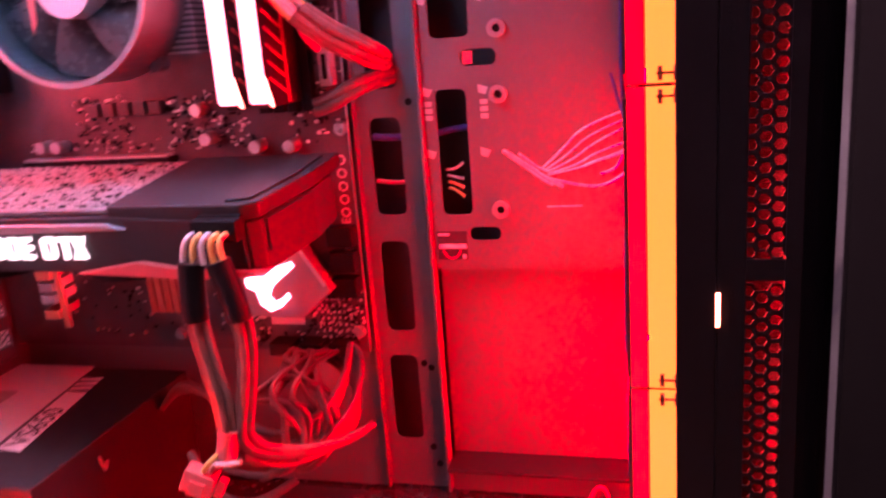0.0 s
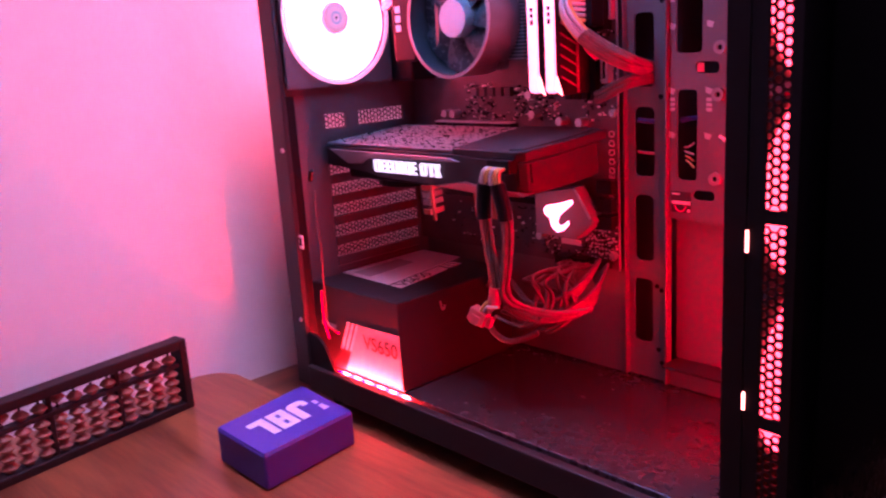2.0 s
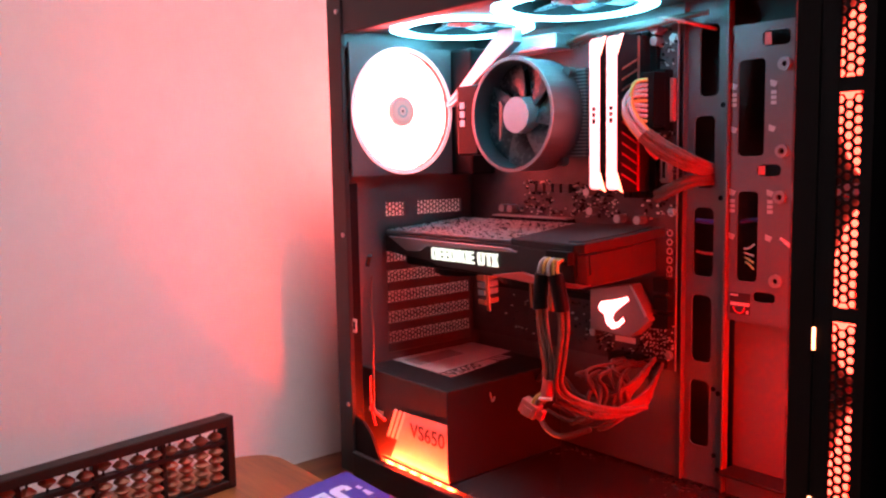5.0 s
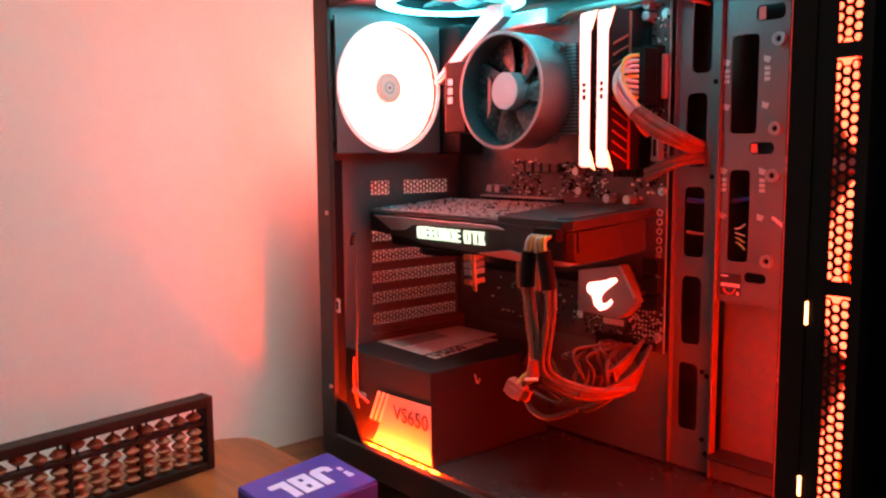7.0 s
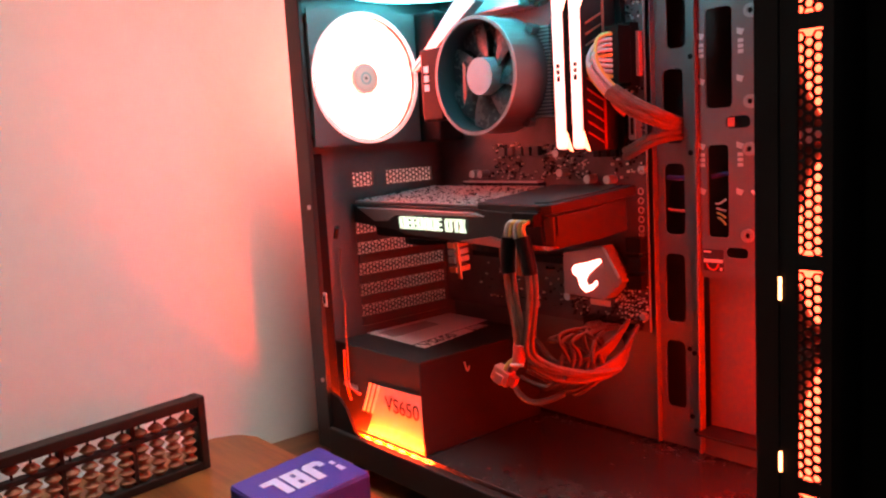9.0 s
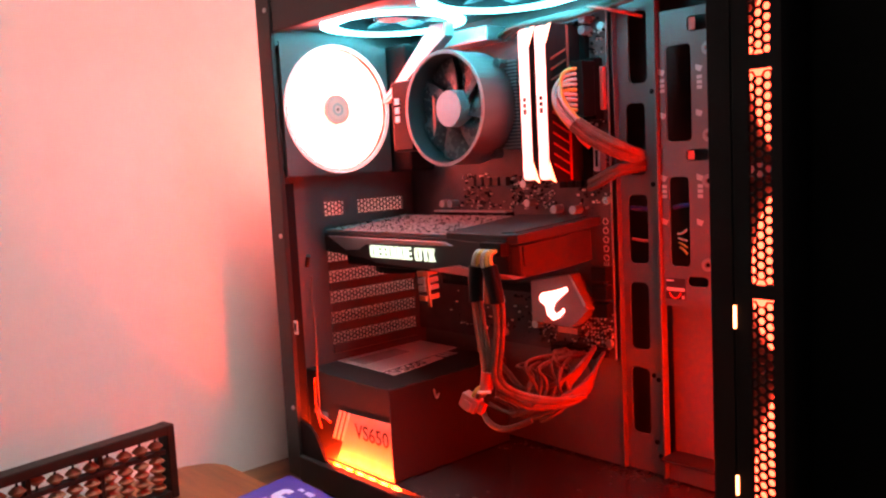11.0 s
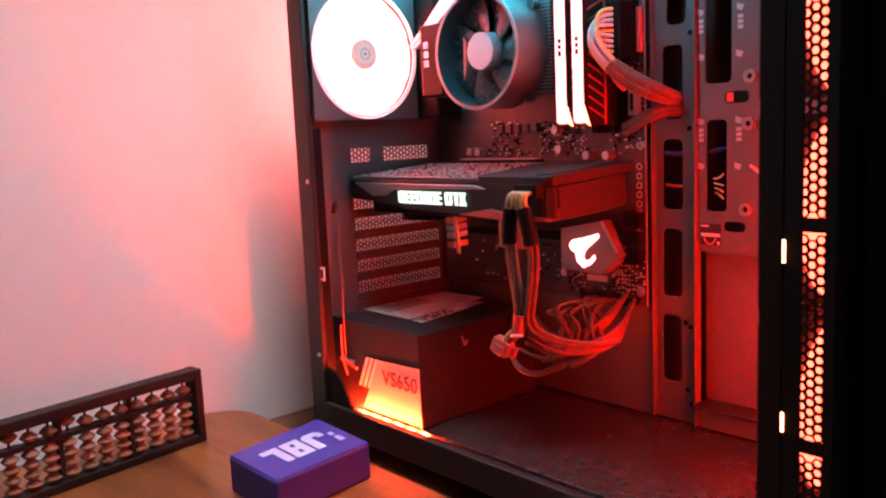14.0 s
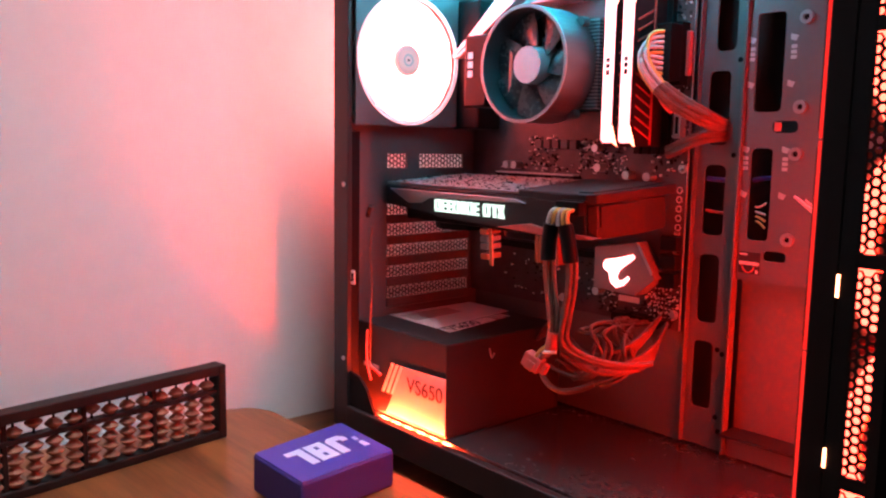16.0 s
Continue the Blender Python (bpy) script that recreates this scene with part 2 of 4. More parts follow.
def round_rect(x0, x1, z0, z1, r, n=4):
    pts = []
    for cx, cz, a0 in ((x1 - r, z1 - r, 0), (x0 + r, z1 - r, 90), (x0 + r, z0 + r, 180), (x1 - r, z0 + r, 270)):
        for i in range(n + 1):
            a = radians(a0 + 90 * i / n)
            pts.append((cx + r * math.cos(a), cz + r * math.sin(a)))
    return pts


def add_cell(bm, cell, hole, r, axis, a, b, n=4):
    """A rectangular plate with one rounded hole through it."""
    x0, x1, z0, z1 = cell
    inner = round_rect(*hole, r, n)
    outer = []
    for cx, cz in ((x1, z1), (x0, z1), (x0, z0), (x1, z0)):
        outer += [(cx, cz)] * (n + 1)
    mid = n // 2
    for q in range(4):
        for i in range(n + 1):
            u, v = inner[q * (n + 1) + i]
            cx, cz = outer[q * (n + 1) + i]
            before = i < mid
            if i != mid:
                if (q % 2 == 0) == before:
                    outer[q * (n + 1) + i] = (cx, v)
                else:
                    outer[q * (n + 1) + i] = (u, cz)
    add_ring(bm, inner, outer, axis, a, b)


def add_column(bm, x0, x1, z0, z1, holes, r, axis, a, b):
    """A strip of plate from z0 to z1 with holes (x0, x1, z0, z1), from the bottom up."""
    cuts = [z0] + [(p[3] + q[2]) / 2 for p, q in zip(holes, holes[1:])] + [z1]
    for hole, lo, hi in zip(holes, cuts, cuts[1:]):
        add_cell(bm, (x0, x1, lo, hi), hole, min(r, (hole[3] - hole[2]) * 0.45), axis, a, b)


def add_hex(bm, u, v, pitch, hole, axis, a, b):
    k = pitch / math.sqrt(3)
    out = [(u + k * math.cos(radians(60 * i)), v + k * math.sin(radians(60 * i))) for i in range(6)]
    inn = [(u + hole * math.cos(radians(60 * i)), v + hole * math.sin(radians(60 * i))) for i in range(6)]
    add_ring(bm, inn, out, axis, a, b)


def tube(name, pts, r, material, parent=None, label="", res=10):
    base = BASE[parent.name] if parent else Vector((0, 0, 0))
    cu = bpy.data.curves.new(name, "CURVE")
    cu.dimensions, cu.bevel_depth, cu.bevel_resolution, cu.resolution_u, cu.use_fill_caps = "3D", r, 3, res, True
    sp = cu.splines.new("NURBS")
    sp.points.add(len(pts) - 1)
    for p, c in zip(sp.points, pts):
        p.co = (*(Vector(c) - base), 1)
    sp.use_endpoint_u, sp.order_u = True, 3
    cu.materials.append(material)
    ob = new(name, cu)
    me = bpy.data.meshes.new_from_object(ob.evaluated_get(bpy.context.evaluated_depsgraph_get()))
    bpy.data.objects.remove(ob)
    ob = new(name, me)
    for p in me.polygons:
        p.use_smooth = True
    if parent:
        ob.parent = parent
    BASE[ob.name] = base
    return tagged(ob, label)


def lettering(name, body, size, m, material, parent, depth=0.0004, label=""):
    """Built-in font, laid by the matrix m (text runs along local x, up along local y)."""
    cu = bpy.data.curves.new(name, "FONT")
    cu.body, cu.size, cu.extrude, cu.align_x, cu.align_y = body, size, depth, "CENTER", "CENTER"
    ob = new(name, cu)
    me = bpy.data.meshes.new_from_object(ob.evaluated_get(bpy.context.evaluated_depsgraph_get()))
    bpy.data.objects.remove(ob)
    me.transform(Matrix.Translation(-BASE[parent.name]) @ m)
    me.materials.clear()
    me.materials.append(material)
    ob = new(name, me)
    ob.parent = parent
    BASE[ob.name] = BASE[parent.name]
    return tagged(ob, label)


# text that faces -y: local x to +x, local y to +z
def facing(x, y, z, turn=0):
    return pose(x, y, z, 90, 0, 0) @ pose(0, 0, 0, 0, 0, turn)


# ---- room ----
def setting(name, bm, material, label, category):
    return tagged(part(name, bm, material), label, category, kind="structure")


setting("wall_west", box(-0.64, -0.52, -2.0, 1.5, 0.06, 2.6), M_WALL, "white painted plaster wall behind the desk", "wall")
setting("wall_north", box(-0.64, 2.6, 1.5, 1.62, 0.06, 2.6), M_MARBLE, "grey-white stained and cracked plaster wall", "wall")
# Shaded right part of the wall, put in as a near-black sheet.
setting("wall_north_dark", box(0.332, 2.6, 1.46, 1.4998, 0.06, 2.6), M_DIM, "wall section with shade painted in as near-black brown", "wall")
setting("wall_east", box(2.6, 2.72, -2.0, 1.62, 0.06, 2.6), M_DIM, "unseen wall with shade put into its near-black brown", "wall")
setting("wall_south", box(-0.64, 2.72, -2.12, -2.0, 0.06, 2.6), M_DIM, "unseen wall with shade put into its near-black brown", "wall")
setting("floor", box(-0.64, 2.72, -2.12, 1.62, 0.0, 0.06), M_WOOD2, "dark wooden floor in shade", "floor")
setting("ceiling", box(-0.64, 2.72, -2.12, 1.62, 2.6, 2.7), M_WALL, "white painted ceiling", "ceiling")

# No lamp is in view; this one is added for the neutral room light.
lamp = thing("added_room_lamp", "unseen square ceiling lamp added for dim cool room light", "lamp", (0.05, 0.2, 2.6))
part("housing", box(-0.15, 0.25, 0.0, 0.4, 2.57, 2.6, bevel=0.006), M_WHITE, lamp)
part("diffuser", box(-0.13, 0.23, 0.02, 0.38, 2.56, 2.569), G_LAMP, lamp, "lit frosted diffuser")

desk = thing("desk", "brown wooden table with visible grain", "table", (-0.2, 0.4, 0.06))
part("tabletop", box(-0.52, 0.125, -0.62, 1.5, 0.782, 0.81, bevel=0.003), M_WOOD2, desk)
for lx in (-0.48, 0.05):
    for ly in (-0.55, 1.4):
        part("leg", box(lx - 0.03, lx + 0.03, ly - 0.03, ly + 0.03, 0.06, 0.782, bevel=0.004), M_WOOD2, desk)

board = thing("wooden_board", "varnished brown wooden board with rounded corners lying on the table", "board", (-0.2, -0.15, 0.81))
bm = bmesh.new()
add_prism(bm, round_rect(-0.517, 0.12, -0.61, 0.289, 0.03, 8), "z", 0.8105, 0.835)
bmesh.ops.bevel(bm, geom=[e for e in bm.edges if abs(e.verts[0].co.z - e.verts[1].co.z) < 1e-5], offset=0.003, segments=2, affect="EDGES")
part("board", bm, M_WOOD, board)

# ---- computer case ----
SIDE, TRAY, BACK = 0.33, 0.506, 0.53
case = thing("computer_case", "black steel tower computer case with its side open", "computer case", (-0.16, 0.43, 0.81))
part("floor_plate", box(-0.425, 0.036, SIDE + 0.0146, BACK, 0.838, 0.85, bevel=0.001), M_FLOOR, case)
part("gutter", box(-0.425, 0.036, SIDE + 0.0046, SIDE + 0.0145, 0.836, 0.8405), M_FLOOR, case, "sunk channel behind the bottom rail")
part("top_panel", box(-0.43, 0.04, SIDE + 0.004, BACK, 1.2922, 1.297, bevel=0.002), M_STEEL, case)
part("top_beam", box(-0.406, 0.04, SIDE, SIDE + 0.014, 1.262, 1.297, bevel=0.0015), M_STEEL, case)
part("bottom_rail", box(-0.406, 0.04, SIDE - 0.004, SIDE + 0.0045, 0.827, 0.853, bevel=0.001), M_STEEL, case)
pillar = part("rear_pillar", box(-0.43, -0.406, SIDE - 0.002, SIDE + 0.003, 0.829, 1.297, bevel=0.001), M_STEEL, case)
part("pillar_flange", box(-0.4092, -0.4064, SIDE + 0.003, SIDE + 0.012, 0.853, 1.12), M_BLACK, case)
part("corner_gusset", prism([(-0.406, 0.853), (-0.366, 0.853), (-0.38, 0.876), (-0.392, 0.885), (-0.406, 0.887)], "y", SIDE + 0.001, SIDE + 0.004), M_BLACK, case)
for fx in (-0.39, 0.0):
    for fy in (0.36, 0.505):
        part("foot", cyl((fx, fy, 0.8102), (fx, fy, 0.838), 0.016, 20, 0.013), M_RUBBER, case)
part("back_panel", box(-0.425, 0.04, BACK, BACK + 0.004, 0.829, 1.297), M_STEEL, case, "black steel panel behind the board")
for z in (1.283, 0.9, 1.07):
    part("rivet", cyl((-0.412, SIDE - 0.0035, z), (-0.412, SIDE - 0.001, z), 0.0022, 10), M_SCREW, case)

# rear panel with the fan opening and the slot covers
RX = -0.417
rear = bmesh.new()
FY, FZ, FR = 0.3976, 1.1905, 0.0608
add_cell(rear, (SIDE + 0.003, 0.462, 1.12, 1.287), (FY - 0.0555, FY + 0.0555, FZ - 0.0555, FZ + 0.0555), 0.0554, "x", RX, RX + 0.003, 12)
add_box(rear, RX, RX + 0.003, 0.462, BACK, 1.12, 1.287)
add_box(rear, RX, RX + 0.003, SIDE + 0.003, BACK, 1.099, 1.12)
add_box(rear, RX, RX + 0.003, SIDE + 0.003, 0.381, 1.085, 1.099)
add_box(rear, RX, RX + 0.003, 0.406, 0.4225, 1.085, 1.099)
add_box(rear, RX, RX + 0.003, 0.483, BACK, 1.085, 1.099)
add_box(rear, RX, RX + 0.003, SIDE + 0.003, BACK, 1.05, 1.085)
add_box(rear, RX, RX + 0.003, SIDE + 0.003, 0.381, 0.943, 1.05)
add_box(rear, RX, RX + 0.003, 0.4945, BACK, 0.943, 1.05)
add_box(rear, RX, RX + 0.003, SIDE + 0.003, BACK, 0.838, 0.943)
bmesh.ops.remove_doubles(rear, verts=rear.verts, dist=1e-5)
part("rear_panel", rear, M_INNER, case)


def hex_band(y0, y1, z0, z1, pitch, hole):
    bm = bmesh.new()
    step = pitch * math.sqrt(3) / 2
    k = 0
    while y0 + step * (k + 0.6) < y1:
        rows = int((z1 - z0) / pitch)
        for i in range(rows):
            add_hex(bm, y0 + step * (k + 0.6), z0 + pitch * (i + (0.5 if k % 2 else 0.95)), pitch, hole, "x", RX + 0.0008, RX + 0.0016)
        k += 1
    return bm


for y0, y1 in ((0.381, 0.406), (0.4225, 0.483)):
    part("vent", hex_band(y0, y1, 1.0845, 1.1, 0.005, 0.002), M_INNER, case, "hexagon-punched vent")
for i in range(5):
    z = 0.9435 + 0.0213 * i
    cover = part("slot_cover", box(RX - 0.001, RX + 0.0035, 0.382, 0.494, z, z + 0.0092, bevel=0.0006), M_INNER, case, "black slot cover with hexagon holes")
    part("slot_mesh", hex_band(0.382, 0.494, z + 0.0088, z + 0.0222, 0.0048, 0.0019), M_INNER, cover)

# tray with its cable slots
tray = thing("board_tray", "grey-black steel tray with rounded cable slots", "tray", (-0.1, TRAY, 0.85))
bm = bmesh.new()
slots = [(-0.1405, -0.1215, 0.886, 0.945), (-0.1395, -0.1205, 0.9615, 1.0205), (-0.139, -0.1195, 1.037, 1.0965), (-0.139, -0.1195, 1.113, 1.174), (-0.1345, -0.1163, 1.19, 1.2494)]
add_column(bm, -0.146, -0.106, 0.852, 1.284, slots, 0.005, "y", TRAY + 0.003, TRAY + 0.0045)
bmesh.ops.remove_doubles(bm, verts=bm.verts, dist=1e-5)
part("slotted_strip", bm, M_TRAY, tray)
bm = bmesh.new()
wins = [(-0.081, -0.0618, 1.0212, 1.0295), (-0.0963, -0.0779, 1.037, 1.111), (-0.08, -0.0592, 1.1232, 1.1327), (-0.0972, -0.074, 1.1396, 1.2164), (-0.0771, -0.054, 1.2249, 1.2371)]
add_column(bm, -0.1035, -0.051, 1.0075, 1.244, wins, 0.004, "y", TRAY, TRAY + 0.0015)
bmesh.ops.remove_doubles(bm, verts=bm.verts, dist=1e-5)
part("cable_plate", bm, M_TRAY, tray)
part("side_plate", box(-0.051, 0.0115, TRAY, TRAY + 0.0015, 1.0075, 1.244), M_TRAY, tray)
part("fold", box(-0.106, -0.1035, TRAY - 0.004, TRAY + 0.0045, 0.852, 1.284, bevel=0.0008), M_TRAY, tray)
part("fold", box(-0.1475, -0.146, TRAY - 0.003, TRAY + 0.0045, 0.852, 1.284, bevel=0.0004), M_TRAY, tray)
part("board_plate", box(-0.413, -0.1475, TRAY, TRAY + 0.0015, 0.852, 1.284), M_TRAY, tray)
part("lower_plate", box(-0.1035, 0.0115, TRAY + 0.012, TRAY + 0.0135, 0.874, 1.0068), M_TRAY, tray)
part("lip", box(-0.1035, 0.0115, TRAY + 0.0006, TRAY + 0.012, 1.0035, 1.0074), M_TRAY, tray)
part("shelf", box(-0.1035, 0.0115, TRAY - 0.012, TRAY + 0.0135, 0.871, 0.8735, bevel=0.0006), M_STEEL, tray)
part("skirt", box(-0.1035, 0.0115, TRAY + 0.002, TRAY + 0.0035, 0.851, 0.871), M_TRAY, tray)
for x, z in ((-0.0575, 1.21), (-0.058, 1.143), (-0.059, 1.107), (-0.061, 1.04)):
    bm = bmesh.new()
    ring = [(x + 0.0052 * math.cos(radians(a)), z + 0.0052 * math.sin(radians(a))) for a in range(0, 360, 20)]
    hole = [(x + 0.0024 * math.cos(radians(a)), z + 0.0024 * math.sin(radians(a))) for a in range(0, 360, 20)]
    add_ring(bm, hole, ring, "y", TRAY - 0.003, TRAY - 0.0002)
    g = part("grommet", bm, M_TRIM, tray, "bright ring round a screw hole")
    part("hole", cyl((x, TRAY - 0.0012, z), (x, TRAY - 0.0002, z), 0.0023, 14), M_BLACK, g)
for x, z in ((-0.112, 0.869), (-0.117, 0.94), (-0.1125, 0.937), (-0.112, 1.182), (-0.113, 1.105), (-0.1155, 0.881)):
    part("small_hole", cyl((x, TRAY + 0.0022, z), (x, TRAY + 0.0029, z), 0.0022, 12), M_BLACK, tray)
part("tab", box(-0.0785, -0.073, TRAY + 0.0004, TRAY + 0.0012, 1.1245, 1.1315), M_PINK, tray)
part("tab", box(-0.0755, -0.07, TRAY + 0.0004, TRAY + 0.0012, 1.2262, 1.2358), M_PINK, tray)


def decal(x, z, s, flip=1):
    d = thing("emblem_sticker", "small pale emblem sticker on the tray", "sticker", (x, TRAY - 0.0004, z), group="small emblem stickers")
    bm = bmesh.new()
    add_prism(bm, [(x - 0.003 * flip, z + 0.004), (x + 0.003 * flip, z + 0.002), (x + 0.001 * flip, z - 0.002), (x - 0.003 * flip, z - 0.0005)], "y", TRAY - 0.0006, TRAY - 0.0002)
    part("mark", bm, M_STICK, d)
    if s:
        for i in range(3):
            zz = z - 0.006 - 0.004 * i
            part("bar", box(x - 0.0022, x + 0.0022, TRAY - 0.0006, TRAY - 0.0002, zz - 0.0014, zz + 0.0014), M_STICK, d)


for x, z, s in ((-0.1005, 1.109, 1), (-0.0675, 1.109, 1), (-0.1003, 1.073, 0), (-0.068, 1.073, 0), (-0.1005, 1.195, 1), (-0.0665, 1.195, 1), (-0.1, 1.16, 0), (-0.067, 1.16, 0)):
    decal(x, z, s)

# large emblem of thin strokes
emblem = thing("emblem_print", "large red reflective emblem of thin curved strokes", "emblem", (-0.03, TRAY, 1.05))
Y0 = TRAY - 0.0006
for a, b, c, d, w in (
    ((-0.058, 1.0745), (-0.045, 1.0665), (-0.034, 1.0575), (-0.024, 1.0525), 0.0012),
    ((-0.055, 1.0715), (-0.044, 1.0635), (-0.036, 1.0565), (-0.030, 1.0535), 0.0007),
    ((-0.049, 1.0725), (-0.041, 1.066), (-0.036, 1.063), (-0.032, 1.0615), 0.0008),
    ((-0.036, 1.0635), (-0.024, 1.0735), (-0.013, 1.0865), (0.0085, 1.0935), 0.0007),
    ((-0.034, 1.0625), (-0.021, 1.0705), (-0.010, 1.0815), (0.0095, 1.089), 0.0006),
    ((-0.033, 1.0615), (-0.018, 1.0675), (-0.008, 1.0765), (0.0098, 1.0845), 0.0006),
    ((-0.032, 1.0605), (-0.016, 1.0645), (-0.006, 1.0715), (0.0098, 1.0765), 0.0006),
    ((-0.033, 1.0595), (-0.016, 1.0625), (-0.004, 1.067), (0.008, 1.0715), 0.0006),
    ((-0.034, 1.058), (-0.018, 1.0535), (0.000, 1.0515), (0.0105, 1.0595), 0.0009),
    ((-0.012, 1.064), (-0.004, 1.0675), (0.006, 1.0695), (0.0105, 1.0725), 0.0009),
    ((0.0105, 1.0725), (0.008, 1.066), (0.004, 1.061), (-0.003, 1.0595), 0.0009),
):
    tube("stroke", [(u, Y0, v) for u, v in (a, b, c, d)], w, M_LOGO, emblem, res=8)
part("caption_bar", box(-0.034, -0.014, TRAY - 0.0004, TRAY - 0.0001, 1.0405, 1.0415), M_SILK, emblem)

badge = thing("foil_badge", "small square foil badge with printed marks", "sticker", (-0.0945, TRAY, 1.009))
part("foil", box(-0.101, -0.0826, TRAY - 0.0007, TRAY - 0.0002, 1.0095, 1.0272), M_INK, badge)
part("band", box(-0.1002, -0.0832, TRAY - 0.001, TRAY - 0.0008, 1.0165, 1.0192), M_SILK, badge)
part("band", box(-0.1002, -0.0936, TRAY - 0.001, TRAY - 0.0008, 1.0245, 1.0258), M_SILK, badge)
part("band", box(-0.0858, -0.0838, TRAY - 0.001, TRAY - 0.0008, 1.0102, 1.0128), M_SILK, badge)
tube("swirl", [(-0.0976, TRAY - 0.001, 1.0155), (-0.0961, TRAY - 0.001, 1.0105), (-0.0886, TRAY - 0.001, 1.0105), (-0.0871, TRAY - 0.001, 1.0155)], 0.0006, M_REDLINE, badge)

# front panel with its punched side strips
FP = 0.3425
front = part("front_panel", prism([(0.0776, FP), *[(0.0805 + 0.0095 * math.sin(radians(a)), FP + 0.0095 - 0.0095 * math.cos(radians(a))) for a in range(0, 91, 10)], *[(0.0805 + 0.0095 * math.cos(radians(a)), BACK - 0.0055 + 0.0095 * math.sin(radians(a))) for a in range(0, 91, 10)], (0.0776, BACK + 0.004)], "z", 0.829, 1.305), M_GLOSS, case, "smooth black front panel")
part("front_side", box(0.034, 0.0484, FP, FP + 0.0025, 0.829, 1.305, bevel=0.0006), M_BLACK, case)
part("front_side", box(0.04845, 0.0588, FP + 0.0006, FP + 0.0027, 0.829, 1.305, bevel=0.0006), M_BLACK, case)
part("front_side", box(0.0719, 0.0775, FP + 0.0002, FP + 0.0027, 0.829, 1.305), M_BLACK, case)
part("front_top", box(0.034, 0.0775, FP + 0.0028, BACK + 0.003, 1.295, 1.304), M_BLACK, case)
part("front_bottom", box(0.034, 0.0775, FP + 0.0028, BACK + 0.003, 0.83, 0.839), M_BLACK, case)
part("front_far_side", box(0.04, 0.0775, BACK, BACK + 0.003, 0.84, 1.294), M_BLACK, case)
part("front_lip", box(0.0342, 0.0365, FP + 0.0026, FP + 0.014, 0.853, 1.262, bevel=0.0006), M_BLACK, case)
PITCH = 0.0056
step = PITCH * math.sqrt(3) / 2
for z0, z1 in ((0.835, 0.9205), (0.9285, 1.0475), (1.0552, 1.1746), (1.1812, 1.3)):
    bm = bmesh.new()
    for k in range(4):
        z = z0 + PITCH * (0.5 + 0.5 * (k % 2))
        while z < z1 - PITCH * 0.45:
            add_hex(bm, 0.0595 + step * k, z, PITCH, 0.0022, "y", FP + 0.0008, FP + 0.0018)
            z += PITCH
    part("hex_grille", bm, M_BLACK, case, "strip of hexagon holes")
for z in (0.831, 0.9245, 1.0513, 1.1779):
    part("bridge", box(0.0586, 0.075, FP + 0.0004, FP + 0.0022, z - 0.004, z + 0.004), M_BLACK, case)
for z0, z1 in ((1.0295, 1.0425), (0.9305, 0.942)):
    part("light_slit", box(0.0482, 0.0497, FP - 0.0005, FP + 0.001, z0, z1), G_SLIT, case, "thin lit slit")

# ---- fans ----
def blade_mesh(r0, r1, width, pitch):
    bm = bmesh.new()
    nr, na = 4, 9
    grid = []
    for s in (0, 1):
        rows = []
        for i in range(nr):
            r = r0 + (r1 - r0) * i / (nr - 1)
            row = []
            for j in range(na):
                f = j / (na - 1)
                a = radians(width * (f - 0.5) + 14 * i / (nr - 1))
                z = pitch * (0.5 - f) + 0.0015 * math.sin(math.pi * f) - 0.001 * s
                row.append(bm.verts.new((r * math.cos(a), r * math.sin(a), z)))
            rows.append(row)
        grid.append(rows)
    for s in (0, 1):
        for i in range(nr - 1):
            for j in range(na - 1):
                bm.faces.new((grid[s][i][j], grid[s][i + 1][j], grid[s][i + 1][j + 1], grid[s][i][j + 1]))
    rim = [(i, 0) for i in range(nr)] + [(nr - 1, j) for j in range(1, na)] + [(i, na - 1) for i in range(nr - 2, -1, -1)] + [(0, j) for j in range(na - 2, 0, -1)]
    for p, q in zip(rim, rim[1:] + rim[:1]):
        bm.faces.new((grid[0][p[0]][p[1]], grid[0][q[0]][q[1]], grid[1][q[0]][q[1]], grid[1][p[0]][p[1]]))
    return bm


def circle(r, n=48):
    return [(r * math.cos(2 * math.pi * i / n), r * math.sin(2 * math.pi * i / n)) for i in range(n)]


